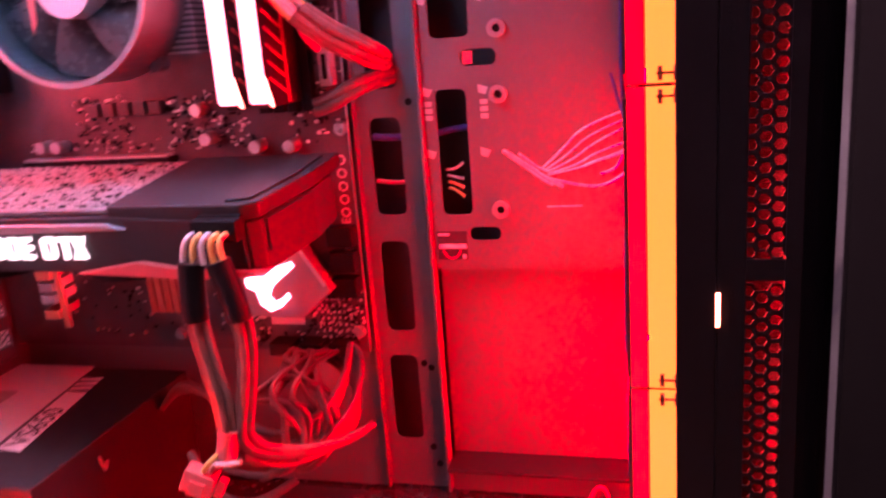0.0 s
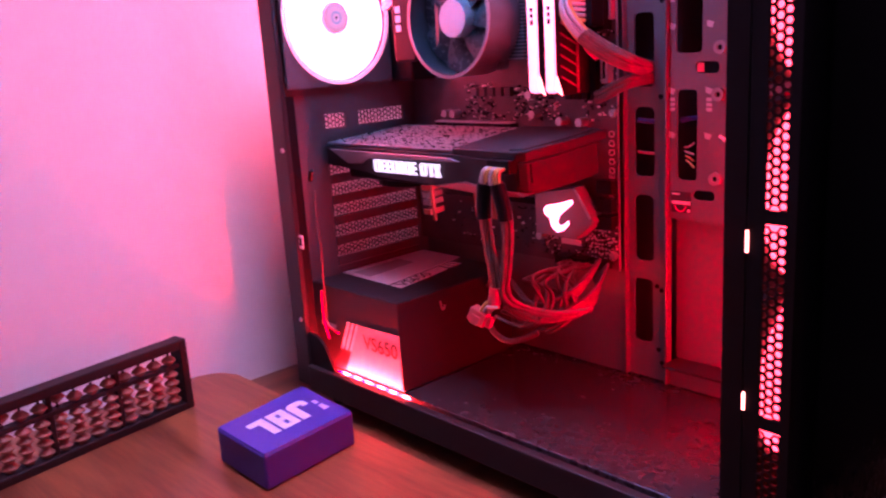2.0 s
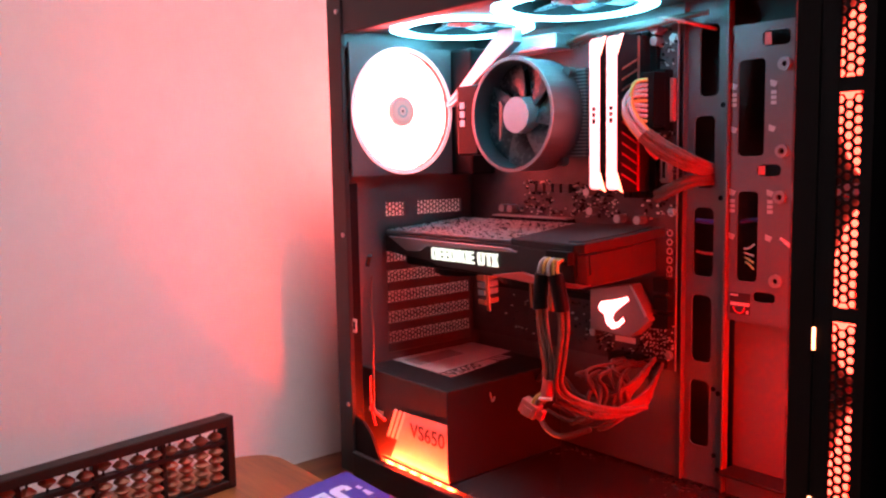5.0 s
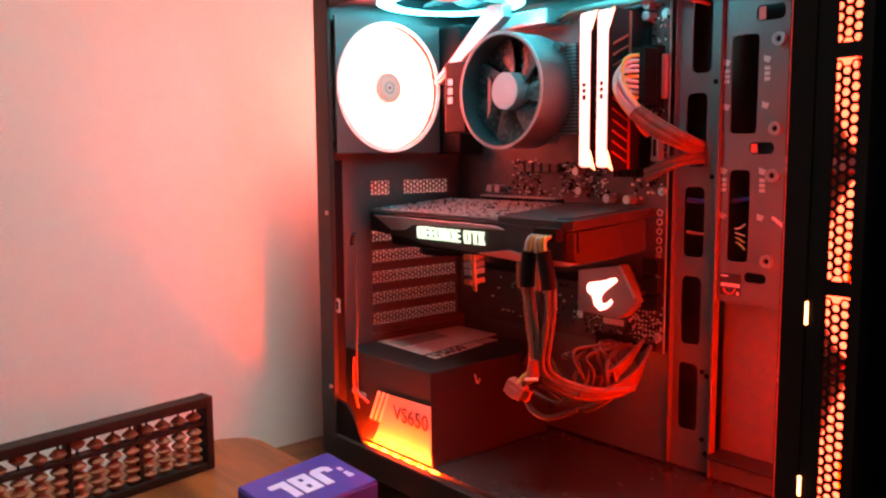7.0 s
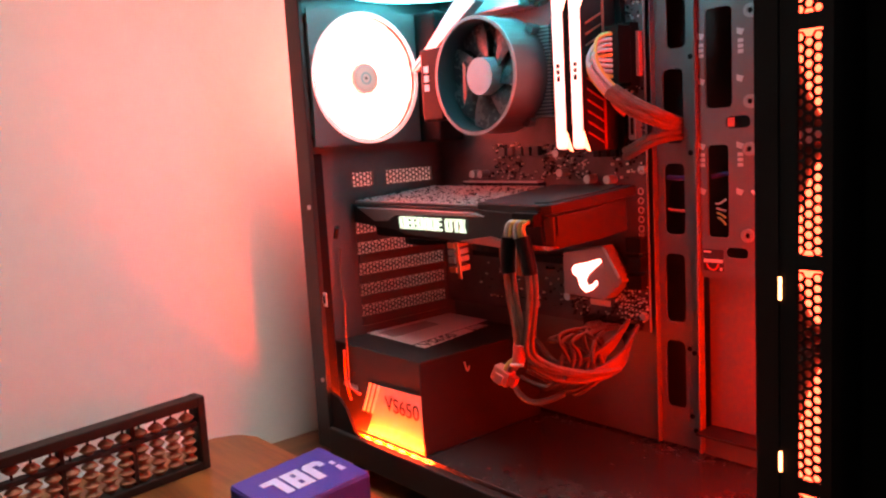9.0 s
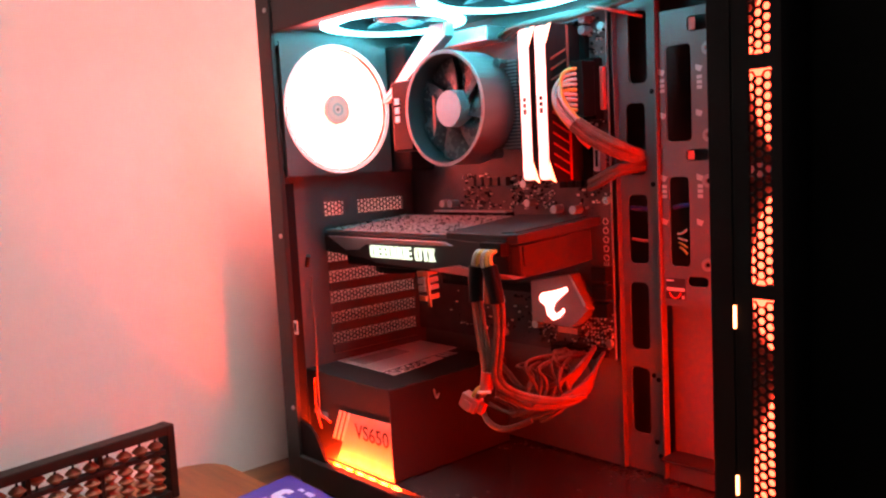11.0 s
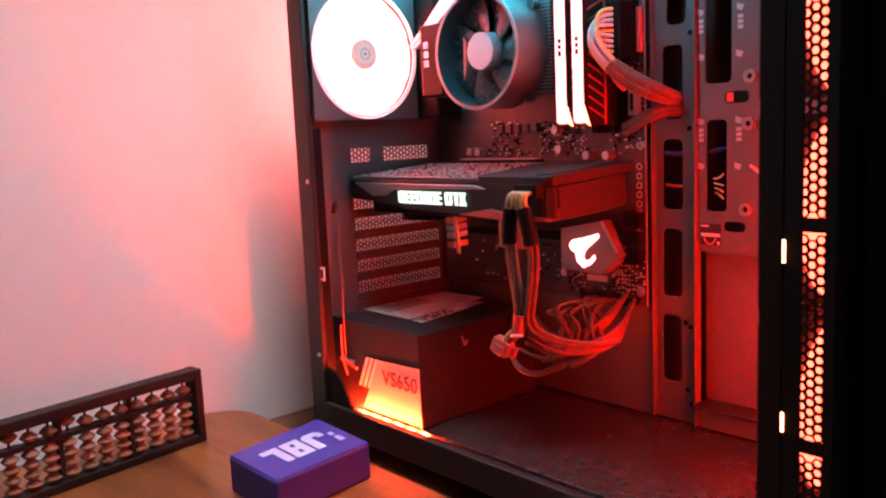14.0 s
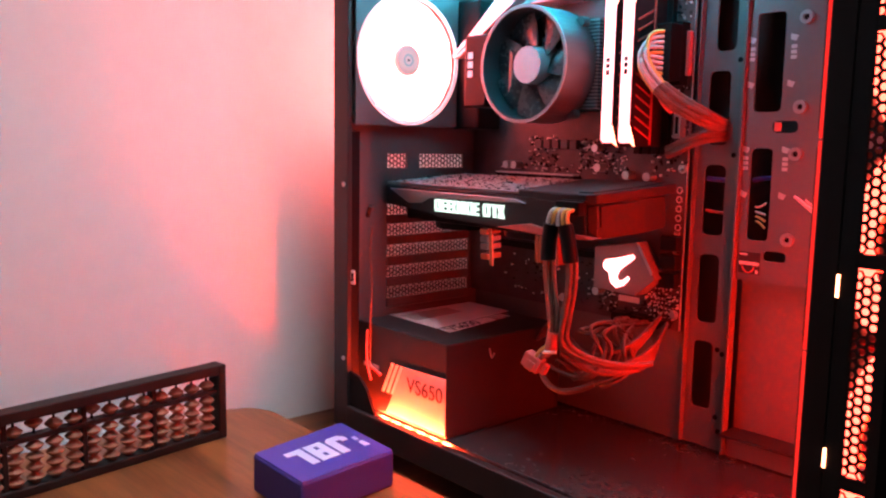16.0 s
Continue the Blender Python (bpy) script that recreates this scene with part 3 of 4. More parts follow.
def make_fan(label, half, R, m_frame, m_blade, m_hub, m_ring, group, blades=9, width=52, ring=(0.0, 0.0), spokes=True, m_wall=None, hub_r=0.019, pitch=0.011, m_cap=None):
    """A square fan lying flat, its open face up at z = 0 and its back at z = -0.025."""
    f = thing("case_fan", label, "fan", group=group)
    bm = bmesh.new()
    hole = (-R - 0.001, R + 0.001, -R - 0.001, R + 0.001)
    for a, b in ((-0.004, 0.0), (-0.025, -0.021)):
        add_cell(bm, (-half, half, -half, half), hole, R + 0.0009, "z", a, b, 12)
    for sx in (-1, 1):
        for sy in (-1, 1):
            add_cyl(bm, (sx * half * 0.87, sy * half * 0.87, -0.021), (sx * half * 0.87, sy * half * 0.87, -0.004), 0.0055, 12)
    part("frame", bm, m_frame, f)
    bm = bmesh.new()
    add_ring(bm, circle(R + 0.0006), circle(R + 0.0019), "z", -0.0209, -0.0041)
    part("duct", bm, m_wall or m_frame, f, smooth=False)
    part("hub", cyl((0, 0, -0.021), (0, 0, -0.003), hub_r, 32), m_hub, f)
    cap = part("hub_sticker", cyl((0, 0, -0.0029), (0, 0, -0.0024), hub_r * 0.72, 28), m_cap or M_HUB, f)
    bm = bmesh.new()
    add_ring(bm, circle(hub_r * 0.3, 24), circle(hub_r * 0.42, 24), "z", -0.0023, -0.0021)
    part("sticker_ring", bm, M_GREY, cap)
    part("sticker_dot", cyl((0, 0, -0.0023), (0, 0, -0.0019), hub_r * 0.09, 12), M_INK, cap)
    first = part("blade", blade_mesh(hub_r + 0.0002, R - 0.0012, width, pitch), m_blade, f)
    first.location = (0, 0, -0.0105)
    for k in range(1, blades):
        c = first.copy()
        scene.collection.objects.link(c)
        c.rotation_euler = (0, 0, 2 * math.pi * k / blades)
    if spokes:
        for k in range(4):
            a = radians(45 + 90 * k)
            part("spoke", box(hub_r * 0.8, R + 0.001, -0.0015, 0.0015, -0.0248, -0.0222, m=pose(0, 0, 0, 0, 0, math.degrees(a))), m_frame, f)
    if ring[1]:
        bm = bmesh.new()
        add_ring(bm, circle(ring[0]), circle(ring[1]), "z", 0.0002, 0.0022)
        part("light_ring", bm, m_ring, f, "glowing ring")
    return f


rear_fan = make_fan("black case fan glowing warm white behind the open side", 0.0637, FR, M_INNER, G_REAR, G_REARHUB, G_REARRIM, "case fans", blades=9, width=54, ring=(0.0592, 0.0632), pitch=0.005, hub_r=0.0145, m_cap=G_CAP)
rear_fan.matrix_world = pose(-0.4015, FY, FZ) @ pose(0, 0, 0, 0, 90, 0) @ Matrix.Diagonal((1, 1, 0.55, 1))
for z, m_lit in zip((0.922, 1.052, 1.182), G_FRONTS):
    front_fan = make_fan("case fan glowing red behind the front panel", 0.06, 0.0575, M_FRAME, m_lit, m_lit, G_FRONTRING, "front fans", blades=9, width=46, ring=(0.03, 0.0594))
    part("lit_side", box(-0.0643, 0.0643, -0.0612, -0.0601, -0.0235, -0.0166), G_SIDERED, front_fan, "red-lit frosted frame side, the unseen far one added as fill")
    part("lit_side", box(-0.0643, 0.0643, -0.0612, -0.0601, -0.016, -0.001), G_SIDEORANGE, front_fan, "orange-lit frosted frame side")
    # Added fill: the lower two fans' far sides brighten the tray.
    part("lit_side", box(-0.0643, 0.0643, 0.0601, 0.0612, -0.0235, -0.001), G_TRAYFILL if z < 1.1 else G_SIDERED, front_fan, "red-lit frosted frame side, the unseen far one added as fill")
    for sx in (-0.0605, 0.0605):
        for dz in (-0.0105, -0.0045):
            part("clip", box(sx - 0.0028, sx + 0.0028, -0.0622, -0.0613, dz - 0.0009, dz + 0.0009), M_PINK, front_fan)
        part("clip", box(sx - 0.0005, sx + 0.0005, -0.0622, -0.0613, -0.012, -0.0015), M_PINK, front_fan)
    front_fan.matrix_world = pose(0.0395, 0.4392, z) @ pose(0, 0, 0, 0, 90, 0)
top_fan = make_fan("case fan under the top panel with a bright teal light ring", 0.0698, 0.067, M_FRAME, M_BLADE, M_BLADE, G_TOP, "top fans", blades=9, width=36, ring=(0.053, 0.0688))
TOPZ = 1.2665
top_fan.matrix_world = pose(-0.3365, 0.4205, TOPZ) @ pose(0, 0, 0, 180, 0, 0)
copy_thing(top_fan, pose(-0.1965, 0.4205, TOPZ) @ pose(0, 0, 0, 180, 0, 0))

# ---- power supply ----
psu = thing("power_supply", "black steel power supply with a printed label", "power supply", (-0.347, 0.42, 0.85))
PY = 0.3455
part("casing", box(-0.4125, -0.28, PY, 0.4955, 0.8505, 0.936, bevel=0.0012), M_STEEL, psu)
part("top_label", prism([(-0.411, 0.383), (-0.335, 0.381), (-0.352, 0.496), (-0.412, 0.496)], "z", 0.9361, 0.9366), M_WHITE, psu, "white printed label")
part("top_print", prism([(-0.4, 0.389), (-0.372, 0.388), (-0.378, 0.452), (-0.402, 0.452)], "z", 0.9367, 0.937), M_GREY, psu)
part("name_strip", prism([(-0.331, 0.381), (-0.315, 0.380), (-0.3285, 0.455), (-0.343, 0.455)], "z", 0.9361, 0.9366), M_WHITE, psu)
lettering("name", "VS650", 0.0185, pose(-0.327, 0.408, 0.9368) @ pose(0, 0, 0, 0, 0, 100), M_INK, psu, 0.0002)
for i in range(3):
    y = 0.459 + 0.007 * i
    part("stripe", prism([(-0.344 - 0.0012 * i, y), (-0.33 - 0.0012 * i, y + 0.002), (-0.33 - 0.0012 * i, y + 0.005), (-0.344 - 0.0012 * i, y + 0.003)], "z", 0.9361, 0.9366), M_WHITE, psu)
part("side_label", prism([(-0.3395, 0.9035), (-0.2806, 0.9055), (-0.2806, 0.854), (-0.366, 0.854)], "y", PY - 0.0006, PY - 0.0002), M_SIDELABEL, psu, "pale side label")
lettering("name", "VS650", 0.0198, facing(-0.309, PY - 0.0009, 0.888), M_INK, psu, 0.0002)
for i in range(3):
    x = -0.3445 - 0.0068 * i
    part("stripe", prism([(x, 0.9035), (x + 0.004, 0.9035), (x - 0.0105, 0.8735), (x - 0.0145, 0.8735)], "y", PY - 0.0006, PY - 0.0002), M_WHITE, psu)
part("maker_bar", box(-0.402, -0.378, PY - 0.0006, PY - 0.0002, 0.8925, 0.8965), M_GREY, psu)
tube("hook", [(-0.2785, 0.396, 0.926), (-0.277, 0.396, 0.92), (-0.2775, 0.399, 0.916), (-0.2785, 0.402, 0.921)], 0.0009, M_SCREW, psu)

led = thing("led_strip", "short red light strip in the channel beside the power supply", "light strip", (-0.33, 0.34, 0.8406))
part("backing", box(-0.391, -0.276, 0.3356, 0.3436, 0.8407, 0.8425), M_PINK, led)
first = part("diode", box(-0.0045, 0.0045, -0.0016, 0.0016, 0.0, 0.0045, bevel=0.0012), G_LED, None)
first.parent = led
for k in range(6):
    c = first if k == 0 else first.copy()
    if k:
        scene.collection.objects.link(c)
    c.location = Vector((-0.374 + 0.0182 * k, 0.339, 0.8426)) - BASE[led.name]

# ---- main board ----
MB = 0.497
mb = thing("motherboard", "dark circuit board crowded with chips, capacitors and slots", "motherboard", (-0.28, MB, 0.952))
part("circuit_board", box(-0.412, -0.148, MB, MB + 0.0016, 0.952, 1.257), M_PCB, mb)
for x, z in ((-0.1525, 1.0925), (-0.1535, 0.9655), (-0.1525, 1.24), (-0.28, 0.962)):
    bm = bmesh.new()
    add_cyl(bm, (x, MB - 0.0006, z), (x, MB - 0.0001, z), 0.0042, 20)
    add_cyl(bm, (x, MB - 0.0028, z), (x, MB - 0.0006, z), 0.003, 16, 0.0026)
    part("board_screw", bm, M_SCREW, mb)
part("edge_line", box(-0.1482, -0.1477, MB - 0.0004, MB + 0.0018, 0.952, 1.257), M_ALU, mb)
CAPS = [(-0.3535, 1.09), (-0.342, 1.0897), (-0.2397, 1.1085), (-0.236, 1.0908), (-0.204, 1.085), (-0.182, 1.0845), (-0.232, 0.9765), (-0.165, 1.248), (-0.1655, 1.2385)]
for x, z in CAPS:
    c = part("capacitor", cyl((x, MB, z), (x, MB - 0.0105, z), 0.0039, 18), M_CAN, mb)
    part("cap_top", cyl((x, MB - 0.0111, z), (x, MB - 0.0106, z), 0.0037, 18), M_ALU, c, "bright metal top")
part("slot", box(-0.368, -0.262, MB - 0.011, MB, 1.074, 1.0815, bevel=0.0006), M_BLACK, mb)
part("slot_armour", box(-0.3665, -0.2635, MB - 0.0115, MB - 0.002, 1.0816, 1.083), M_ALU, mb, "bright metal slot rail")
part("slot", box(-0.36, -0.2, MB - 0.010, MB, 1.006, 1.013, bevel=0.0006), M_BLACK, mb)
for k in range(4):
    part("memory_slot", box(-0.2 + 0.0092 * k, -0.1935 + 0.0092 * k, MB - 0.006, MB, 1.104, 1.248, bevel=0.0005), M_BLACK, mb)
part("io_cover", box(-0.411, -0.372, MB - 0.034, MB, 1.125, 1.255, bevel=0.003), M_BLACK, mb)
part("power_socket", box(-0.164, -0.1525, MB - 0.012, MB, 1.162, 1.214, bevel=0.0006), M_BLACK, mb)
part("socket_latch", box(-0.152, -0.1485, MB - 0.006, MB - 0.001, 1.17, 1.2065, bevel=0.0006), M_PINK, mb)
usb = part("header_socket", box(-0.1585, -0.1515, MB - 0.009, MB, 1.118, 1.14, bevel=0.0006), M_GREY, mb)
part("socket_key", box(-0.1565, -0.1535, MB - 0.0094, MB - 0.0091, 1.122, 1.136), M_BLACK, usb)
for z in (1.022, 1.006, 0.99):
    part("drive_socket", box(-0.1655, -0.1495, MB - 0.009, MB, z, z + 0.0125, bevel=0.0006), M_BLACK, mb)
for i, z in enumerate((1.074, 1.066, 1.058, 1.05, 1.042)):
    ring = [(-0.1545 + 0.003 * math.cos(radians(a)), z + 0.003 * math.sin(radians(a))) for a in range(0, 360, 24)]
    hole = [(-0.1545 + 0.0021 * math.cos(radians(a)), z + 0.0021 * math.sin(radians(a))) for a in range(0, 360, 24)]
    bm = bmesh.new()
    add_ring(bm, hole, ring, "y", MB - 0.0003, MB - 0.0001)
    part("printed_mark", bm, M_SILK, mb)
lettering("printed_word", "FC CE", 0.008, facing(-0.1545, MB - 0.0002, 1.028, 90), M_SILK, mb, 0.0001)
part("barcode_sticker", box(-0.213, -0.19, MB - 0.0004, MB - 0.0001, 0.9695, 0.975), M_WHITE, mb)

# chipset cover with a glowing emblem
chip = thing("chipset_cover", "dark angular chipset cover with a glowing white emblem", "heatsink", (-0.2, MB, 0.98))
CY = 0.4795
part("plate", prism([(-0.2292, 1.019), (-0.184, 1.0275), (-0.1624, 0.9976), (-0.183, 0.9797), (-0.2292, 0.981)], "y", CY, MB - 0.001, bevel=0.0008), M_TRIM, chip)
part("trim", prism([(-0.1835, 1.0272), (-0.1805, 1.0265), (-0.165, 1.0025), (-0.1665, 1.0)], "y", CY - 0.001, CY - 0.0003), M_ALU, chip)
SHAPE = [(-0.2215, 1.0065), (-0.2185, 1.0108), (-0.206, 1.0135), (-0.19, 1.0185), (-0.1885, 1.0155), (-0.197, 1.0085), (-0.2035, 1.003), (-0.2065, 0.9965), (-0.2035, 0.9925), (-0.1985, 0.9945), (-0.1945, 0.9985), (-0.193, 0.9955), (-0.199, 0.9895), (-0.2065, 0.9862), (-0.213, 0.991), (-0.215, 0.9995), (-0.2205, 1.002)]
part("emblem", prism([(-0.2015 + (u + 0.205) * 1.02, 1.0 + (v - 1.002) * 0.98) for u, v in SHAPE], "y", CY - 0.0008, CY - 0.0003), G_FALCON, chip, "glowing emblem shape")

# small parts of the board, too small to count
rng = random.Random(4)
bm_a, bm_b = bmesh.new(), bmesh.new()
def clutter(x0, x1, z0, z1, n, big=0.004):
    for _ in range(n):
        x, z = rng.uniform(x0, x1), rng.uniform(z0, z1)
        if -0.216 < x < -0.187 and 0.966 < z < 0.978:
            continue
        w, h, d = rng.uniform(0.0006, big), rng.uniform(0.0006, big * 0.6), rng.uniform(0.0006, 0.003)
        if rng.random() < 0.5:
            w, h = h, w
        add_box(bm_a if rng.random() < 0.6 else bm_b, x, x + w, MB - d, MB + 0.0004, z, z + h)
clutter(-0.33, -0.29, 1.09, 1.118, 90, 0.0026)
clutter(-0.265, -0.21, 1.088, 1.118, 160, 0.0026)
clutter(-0.37, -0.2, 1.084, 1.092, 90, 0.0022)
for k in range(5):
    part("choke", box(-0.318 + 0.011 * k, -0.3095 + 0.011 * k, MB - 0.006, MB, 1.107, 1.1155, bevel=0.0008), M_COOLER, mb)
clutter(-0.185, -0.15, 1.085, 1.105, 25)
clutter(-0.1665, -0.15, 1.1, 1.25, 110, 0.0026)
clutter(-0.235, -0.15, 0.955, 0.98, 200, 0.0026)
clutter(-0.18, -0.15, 0.978, 1.0, 50, 0.0025)
clutter(-0.36, -0.24, 0.958, 1.0, 60, 0.0026)
for k in range(6):
    for i in range(9):
        add_box(bm_b, -0.178 + 0.0038 * k, -0.1765 + 0.0038 * k, MB - 0.0006, MB + 0.0004, 0.9565 + 0.0042 * i, 0.958 + 0.0042 * i)
tagged(part("component_layer", bm_a, M_BLACK, mb), kind="stuff")
tagged(part("solder", bm_b, M_SOLDER, mb), kind="stuff")

# ---- memory sticks ----
def memory(x0):
    s = thing("memory_stick", "memory stick with a glowing white bar and a ribbed red spreader", "memory stick", (x0, 0.47, 1.11), group="memory sticks")
    x1 = x0 + 0.0078
    ZB, ZT, YF = 1.1105, 1.2435, 0.443
    part("spreader", prism([(YF + 0.0032, ZB + 0.004), (YF + 0.009, ZB), (MB - 0.004, ZB), (MB - 0.004, ZT), (YF + 0.009, ZT), (YF + 0.0032, ZT - 0.004)], "x", x0 + 0.0002, x1 - 0.0001), M_RAM, s)
    part("light_bar", prism([(YF, ZB + 0.005), (YF + 0.003, ZB + 0.0025), (YF + 0.003, ZT - 0.0025), (YF, ZT - 0.005)], "x", x0 - 0.0006, x1 + 0.0006, bevel=0.0005), G_RAM, s, "glowing white bar")
    part("tip", prism([(YF + 0.0034, ZB + 0.004), (YF + 0.0036, ZB + 0.017), (YF + 0.011, ZB)], "x", x1, x1 + 0.0008), G_RAMTIP, s)
    part("tip", prism([(YF + 0.0034, ZT - 0.004), (YF + 0.0036, ZT - 0.017), (YF + 0.011, ZT)], "x", x1, x1 + 0.0008), G_RAMTIP, s)
    part("print", box(x0 + 0.0026, x0 + 0.0062, YF - 0.0003, YF - 0.0001, 1.169, 1.1735), M_INK, s)
    part("print", box(x0 + 0.0026, x0 + 0.0062, YF - 0.0003, YF - 0.0001, 1.175, 1.1785), M_INK, s)
    part("print", box(x0 + 0.0026, x0 + 0.0062, YF - 0.0003, YF - 0.0001, 1.18, 1.1835), M_INK, s)
    for k in range(13):
        z = ZB + 0.006 + 0.0088 * k
        up = 0.009 if k < 7 else -0.009
        part("rib", prism([(YF + 0.010, z + up), (YF + 0.010, z + up + 0.0016), (MB - 0.024, z + 0.0016), (MB - 0.024, z)], "x", x1, x1 + 0.0007), M_REDLINE, s)
    part("edge_rail", box(x1, x1 + 0.0008, MB - 0.023, MB - 0.0205, ZB + 0.001, ZT - 0.001), M_REDLINE, s)


memory(-0.1988)
memory(-0.1806)

# ---- processor cooler ----
cool = thing("processor_cooler", "round dark processor cooler with a fan and finned heatsink", "cooler", (-0.265, MB, 1.18))
CX, CZ, CF, CR = -0.2645, 1.18, 0.413, 0.0505
def ring_y(r0, r1, a, b, n=56):
    bm = bmesh.new()
    add_ring(bm, [(CX + u, CZ + v) for u, v in circle(r0, n)], [(CX + u, CZ + v) for u, v in circle(r1, n)], "y", a, b)
    return bm
part("shroud", ring_y(CR - 0.003, CR, CF, 0.452), M_COOLER, cool, smooth=False)
part("rim", ring_y(CR - 0.0022, CR + 0.0006, CF - 0.0008, CF + 0.0006), M_TRIM, cool)
part("back_disc", cyl((CX, 0.451, CZ), (CX, 0.453, CZ), CR - 0.0035, 40), M_BLACK, cool)
part("hub", cyl((CX, 0.45, CZ), (CX, CF + 0.006, CZ), 0.0172, 36, 0.016), M_HUB, cool, "pale hub sticker")
first = part("blade", blade_mesh(0.017, CR - 0.0045, 50, 0.006), M_BLADE, None)
first.parent = cool
for k in range(7):
    c = first if k == 0 else first.copy()
    if k:
        scene.collection.objects.link(c)
    c.matrix_local = Matrix.Translation(Vector((CX, CF + 0.018, CZ)) - BASE[cool.name]) @ pose(0, 0, 0, 90, 0, 0) @ pose(0, 0, 0, 0, 0, 360 * k / 7)
part("mark", prism([(CX - 0.0235, 1.157), (CX - 0.0205, 1.163), (CX - 0.0195, 1.19), (CX - 0.023, 1.194)], "y", CF + 0.008, CF + 0.0086), M_PINK, cool)
part("fin_core", box(CX - 0.0485, CX + 0.0505, 0.4545, MB - 0.009, 1.142, 1.219), M_COOLER, cool)
for k in range(26):
    z = 1.142 + 0.003 * k
    part("fin", box(CX - 0.05, CX + 0.052, 0.4535, MB - 0.008, z, z + 0.0014), M_TRIM, cool)
part("base", box(CX - 0.03, CX + 0.03, MB - 0.008, MB, 1.15, 1.21, bevel=0.001), M_ALU, cool)
part("lug", cyl((CX + 0.038, 0.444, CZ + 0.036), (CX + 0.038, 0.452, CZ + 0.036), 0.0045, 14), M_COOLER, cool)
part("lug", cyl((CX + 0.03, 0.444, CZ - 0.042), (CX + 0.03, 0.452, CZ - 0.042), 0.0045, 14), M_COOLER, cool)
part("bracket", box(CX - 0.086, CX - 0.056, 0.424, 0.458, 1.145, 1.212, bevel=0.002), M_BLACK, cool)
for k in range(3):
    part("bracket_mark", box(CX - 0.0805, CX - 0.074, 0.4232, 0.4238, 1.173 + 0.0085 * k, 1.179 + 0.0085 * k), M_SILK, cool)

vrm = thing("board_heatsink", "slanted bright metal heatsink beside the cooler", "heatsink", (-0.34, MB, 1.23))
part("slanted_bar", prism([(-0.399, 1.196), (-0.387, 1.197), (-0.297, 1.251), (-0.297, 1.264), (-0.318, 1.264)], "y", 0.45, 0.462, bevel=0.001), M_ALU, vrm)
part("fin_block", box(-0.325, -0.262, 0.47, MB, 1.243, 1.2565, bevel=0.001), M_ALU, vrm)
# Highlight on the bar's lower end, painted in as a white plate.
part("painted_highlight", prism([(-0.397, 1.1985), (-0.391, 1.1985), (-0.377, 1.2075), (-0.3765, 1.213)], "y", 0.4485, 0.4497), M_SILK, vrm)

# ---- graphics card ----
gpu = thing("graphics_card", "long dark graphics card with an angular shroud and lit lettering", "graphics card", (-0.28, 0.43, 1.04))
GY, GT, GB = 0.3755, 1.0715, 1.038
part("circuit_board", box(-0.411, -0.225, GY + 0.004, MB - 0.012, GT - 0.0022, GT, bevel=0.0003), M_CARD, gpu, "circuit board covered in solder points")
bm = bmesh.new()
chips = bmesh.new()
for k in range(3400):
    x, y = rng.uniform(-0.408, -0.238), rng.uniform(GY + 0.006, MB - 0.016)
    w, h = rng.uniform(0.0004, 0.0017), rng.uniform(0.0004, 0.0012)
    add_box(bm if k % 9 else chips, x, x + w * (1 if k % 9 else 2), y, y + h * (1 if k % 9 else 2), GT - 0.0002, GT + rng.uniform(0.0002, 0.0012))
tagged(part("solder", bm, M_SOLDER, gpu), kind="stuff")
tagged(part("chip_layer", chips, M_BLACK, gpu), kind="stuff")
part("cover", prism([(-0.231, GY + 0.002), (-0.159, GY), (-0.152, GY + 0.006), (-0.148, 0.435), (-0.15, MB - 0.012), (-0.244, MB - 0.012)], "z", GT - 0.006, GT + 0.0022, bevel=0.0012), M_SHROUD, gpu)
part("cover_ridge", prism([(-0.168, GY + 0.004), (-0.156, GY + 0.008), (-0.153, 0.43), (-0.156, 0.475), (-0.182, 0.43)], "z", GT + 0.0023, GT + 0.0036, bevel=0.0006), M_SHROUD, gpu)
part("shroud_side", prism([(-0.41, GT - 0.003), (-0.231, GT - 0.003), (-0.16, GT - 0.0065), (-0.158, GB + 0.001), (-0.2, GB - 0.001), (-0.24, GB + 0.002), (-0.33, GB + 0.004), (-0.345, GB + 0.009), (-0.41, GB + 0.012)], "y", GY, GY + 0.012, bevel=0.001), M_SHROUD, gpu)
part("side_trim", prism([(-0.4, GT - 0.005), (-0.23, GT - 0.0055), (-0.219, GT - 0.0085), (-0.34, GT - 0.0105), (-0.352, GT - 0.017), (-0.372, GT - 0.018)], "y", GY - 0.003, GY - 0.0002, bevel=0.0008), M_TRIM, gpu, "grey angular trim")
# Shroud facet coloured red to stand for the red light on it.
part("underside_wedge", prism([(-0.2514, GB + 0.003), (-0.2152, GB + 0.0088), (-0.1886, GB + 0.0045), (-0.158, GB + 0.004), (-0.15, GB + 0.0015), (-0.187, GB)], "y", GY - 0.004, GY + 0.01, bevel=0.0006), M_PINK, gpu)
part("end_cap", prism([(-0.1575, GY + 0.0006), (-0.152, GY + 0.007), (-0.148, 0.436), (-0.15, 0.47), (-0.168, 0.47), (-0.165, GY + 0.0125)], "z", GB, GT - 0.0065, bevel=0.0012), M_SHROUD, gpu)
A, B = Vector((-0.1517, GY + 0.0075)), Vector((-0.148, 0.4355))
out = Vector((B.y - A.y, A.x - B.x)).normalized()
bm = bmesh.new()
loops_ = []
for d in (0.0001, 0.0012):
    loops_.append([bm.verts.new((*(A.lerp(B, u) + out * d), GT - w)) for u, w in ((0.03, 0.0075), (0.97, 0.0075), (0.95, 0.016), (0.55, 0.0165), (0.46, 0.022), (0.04, 0.0235))])
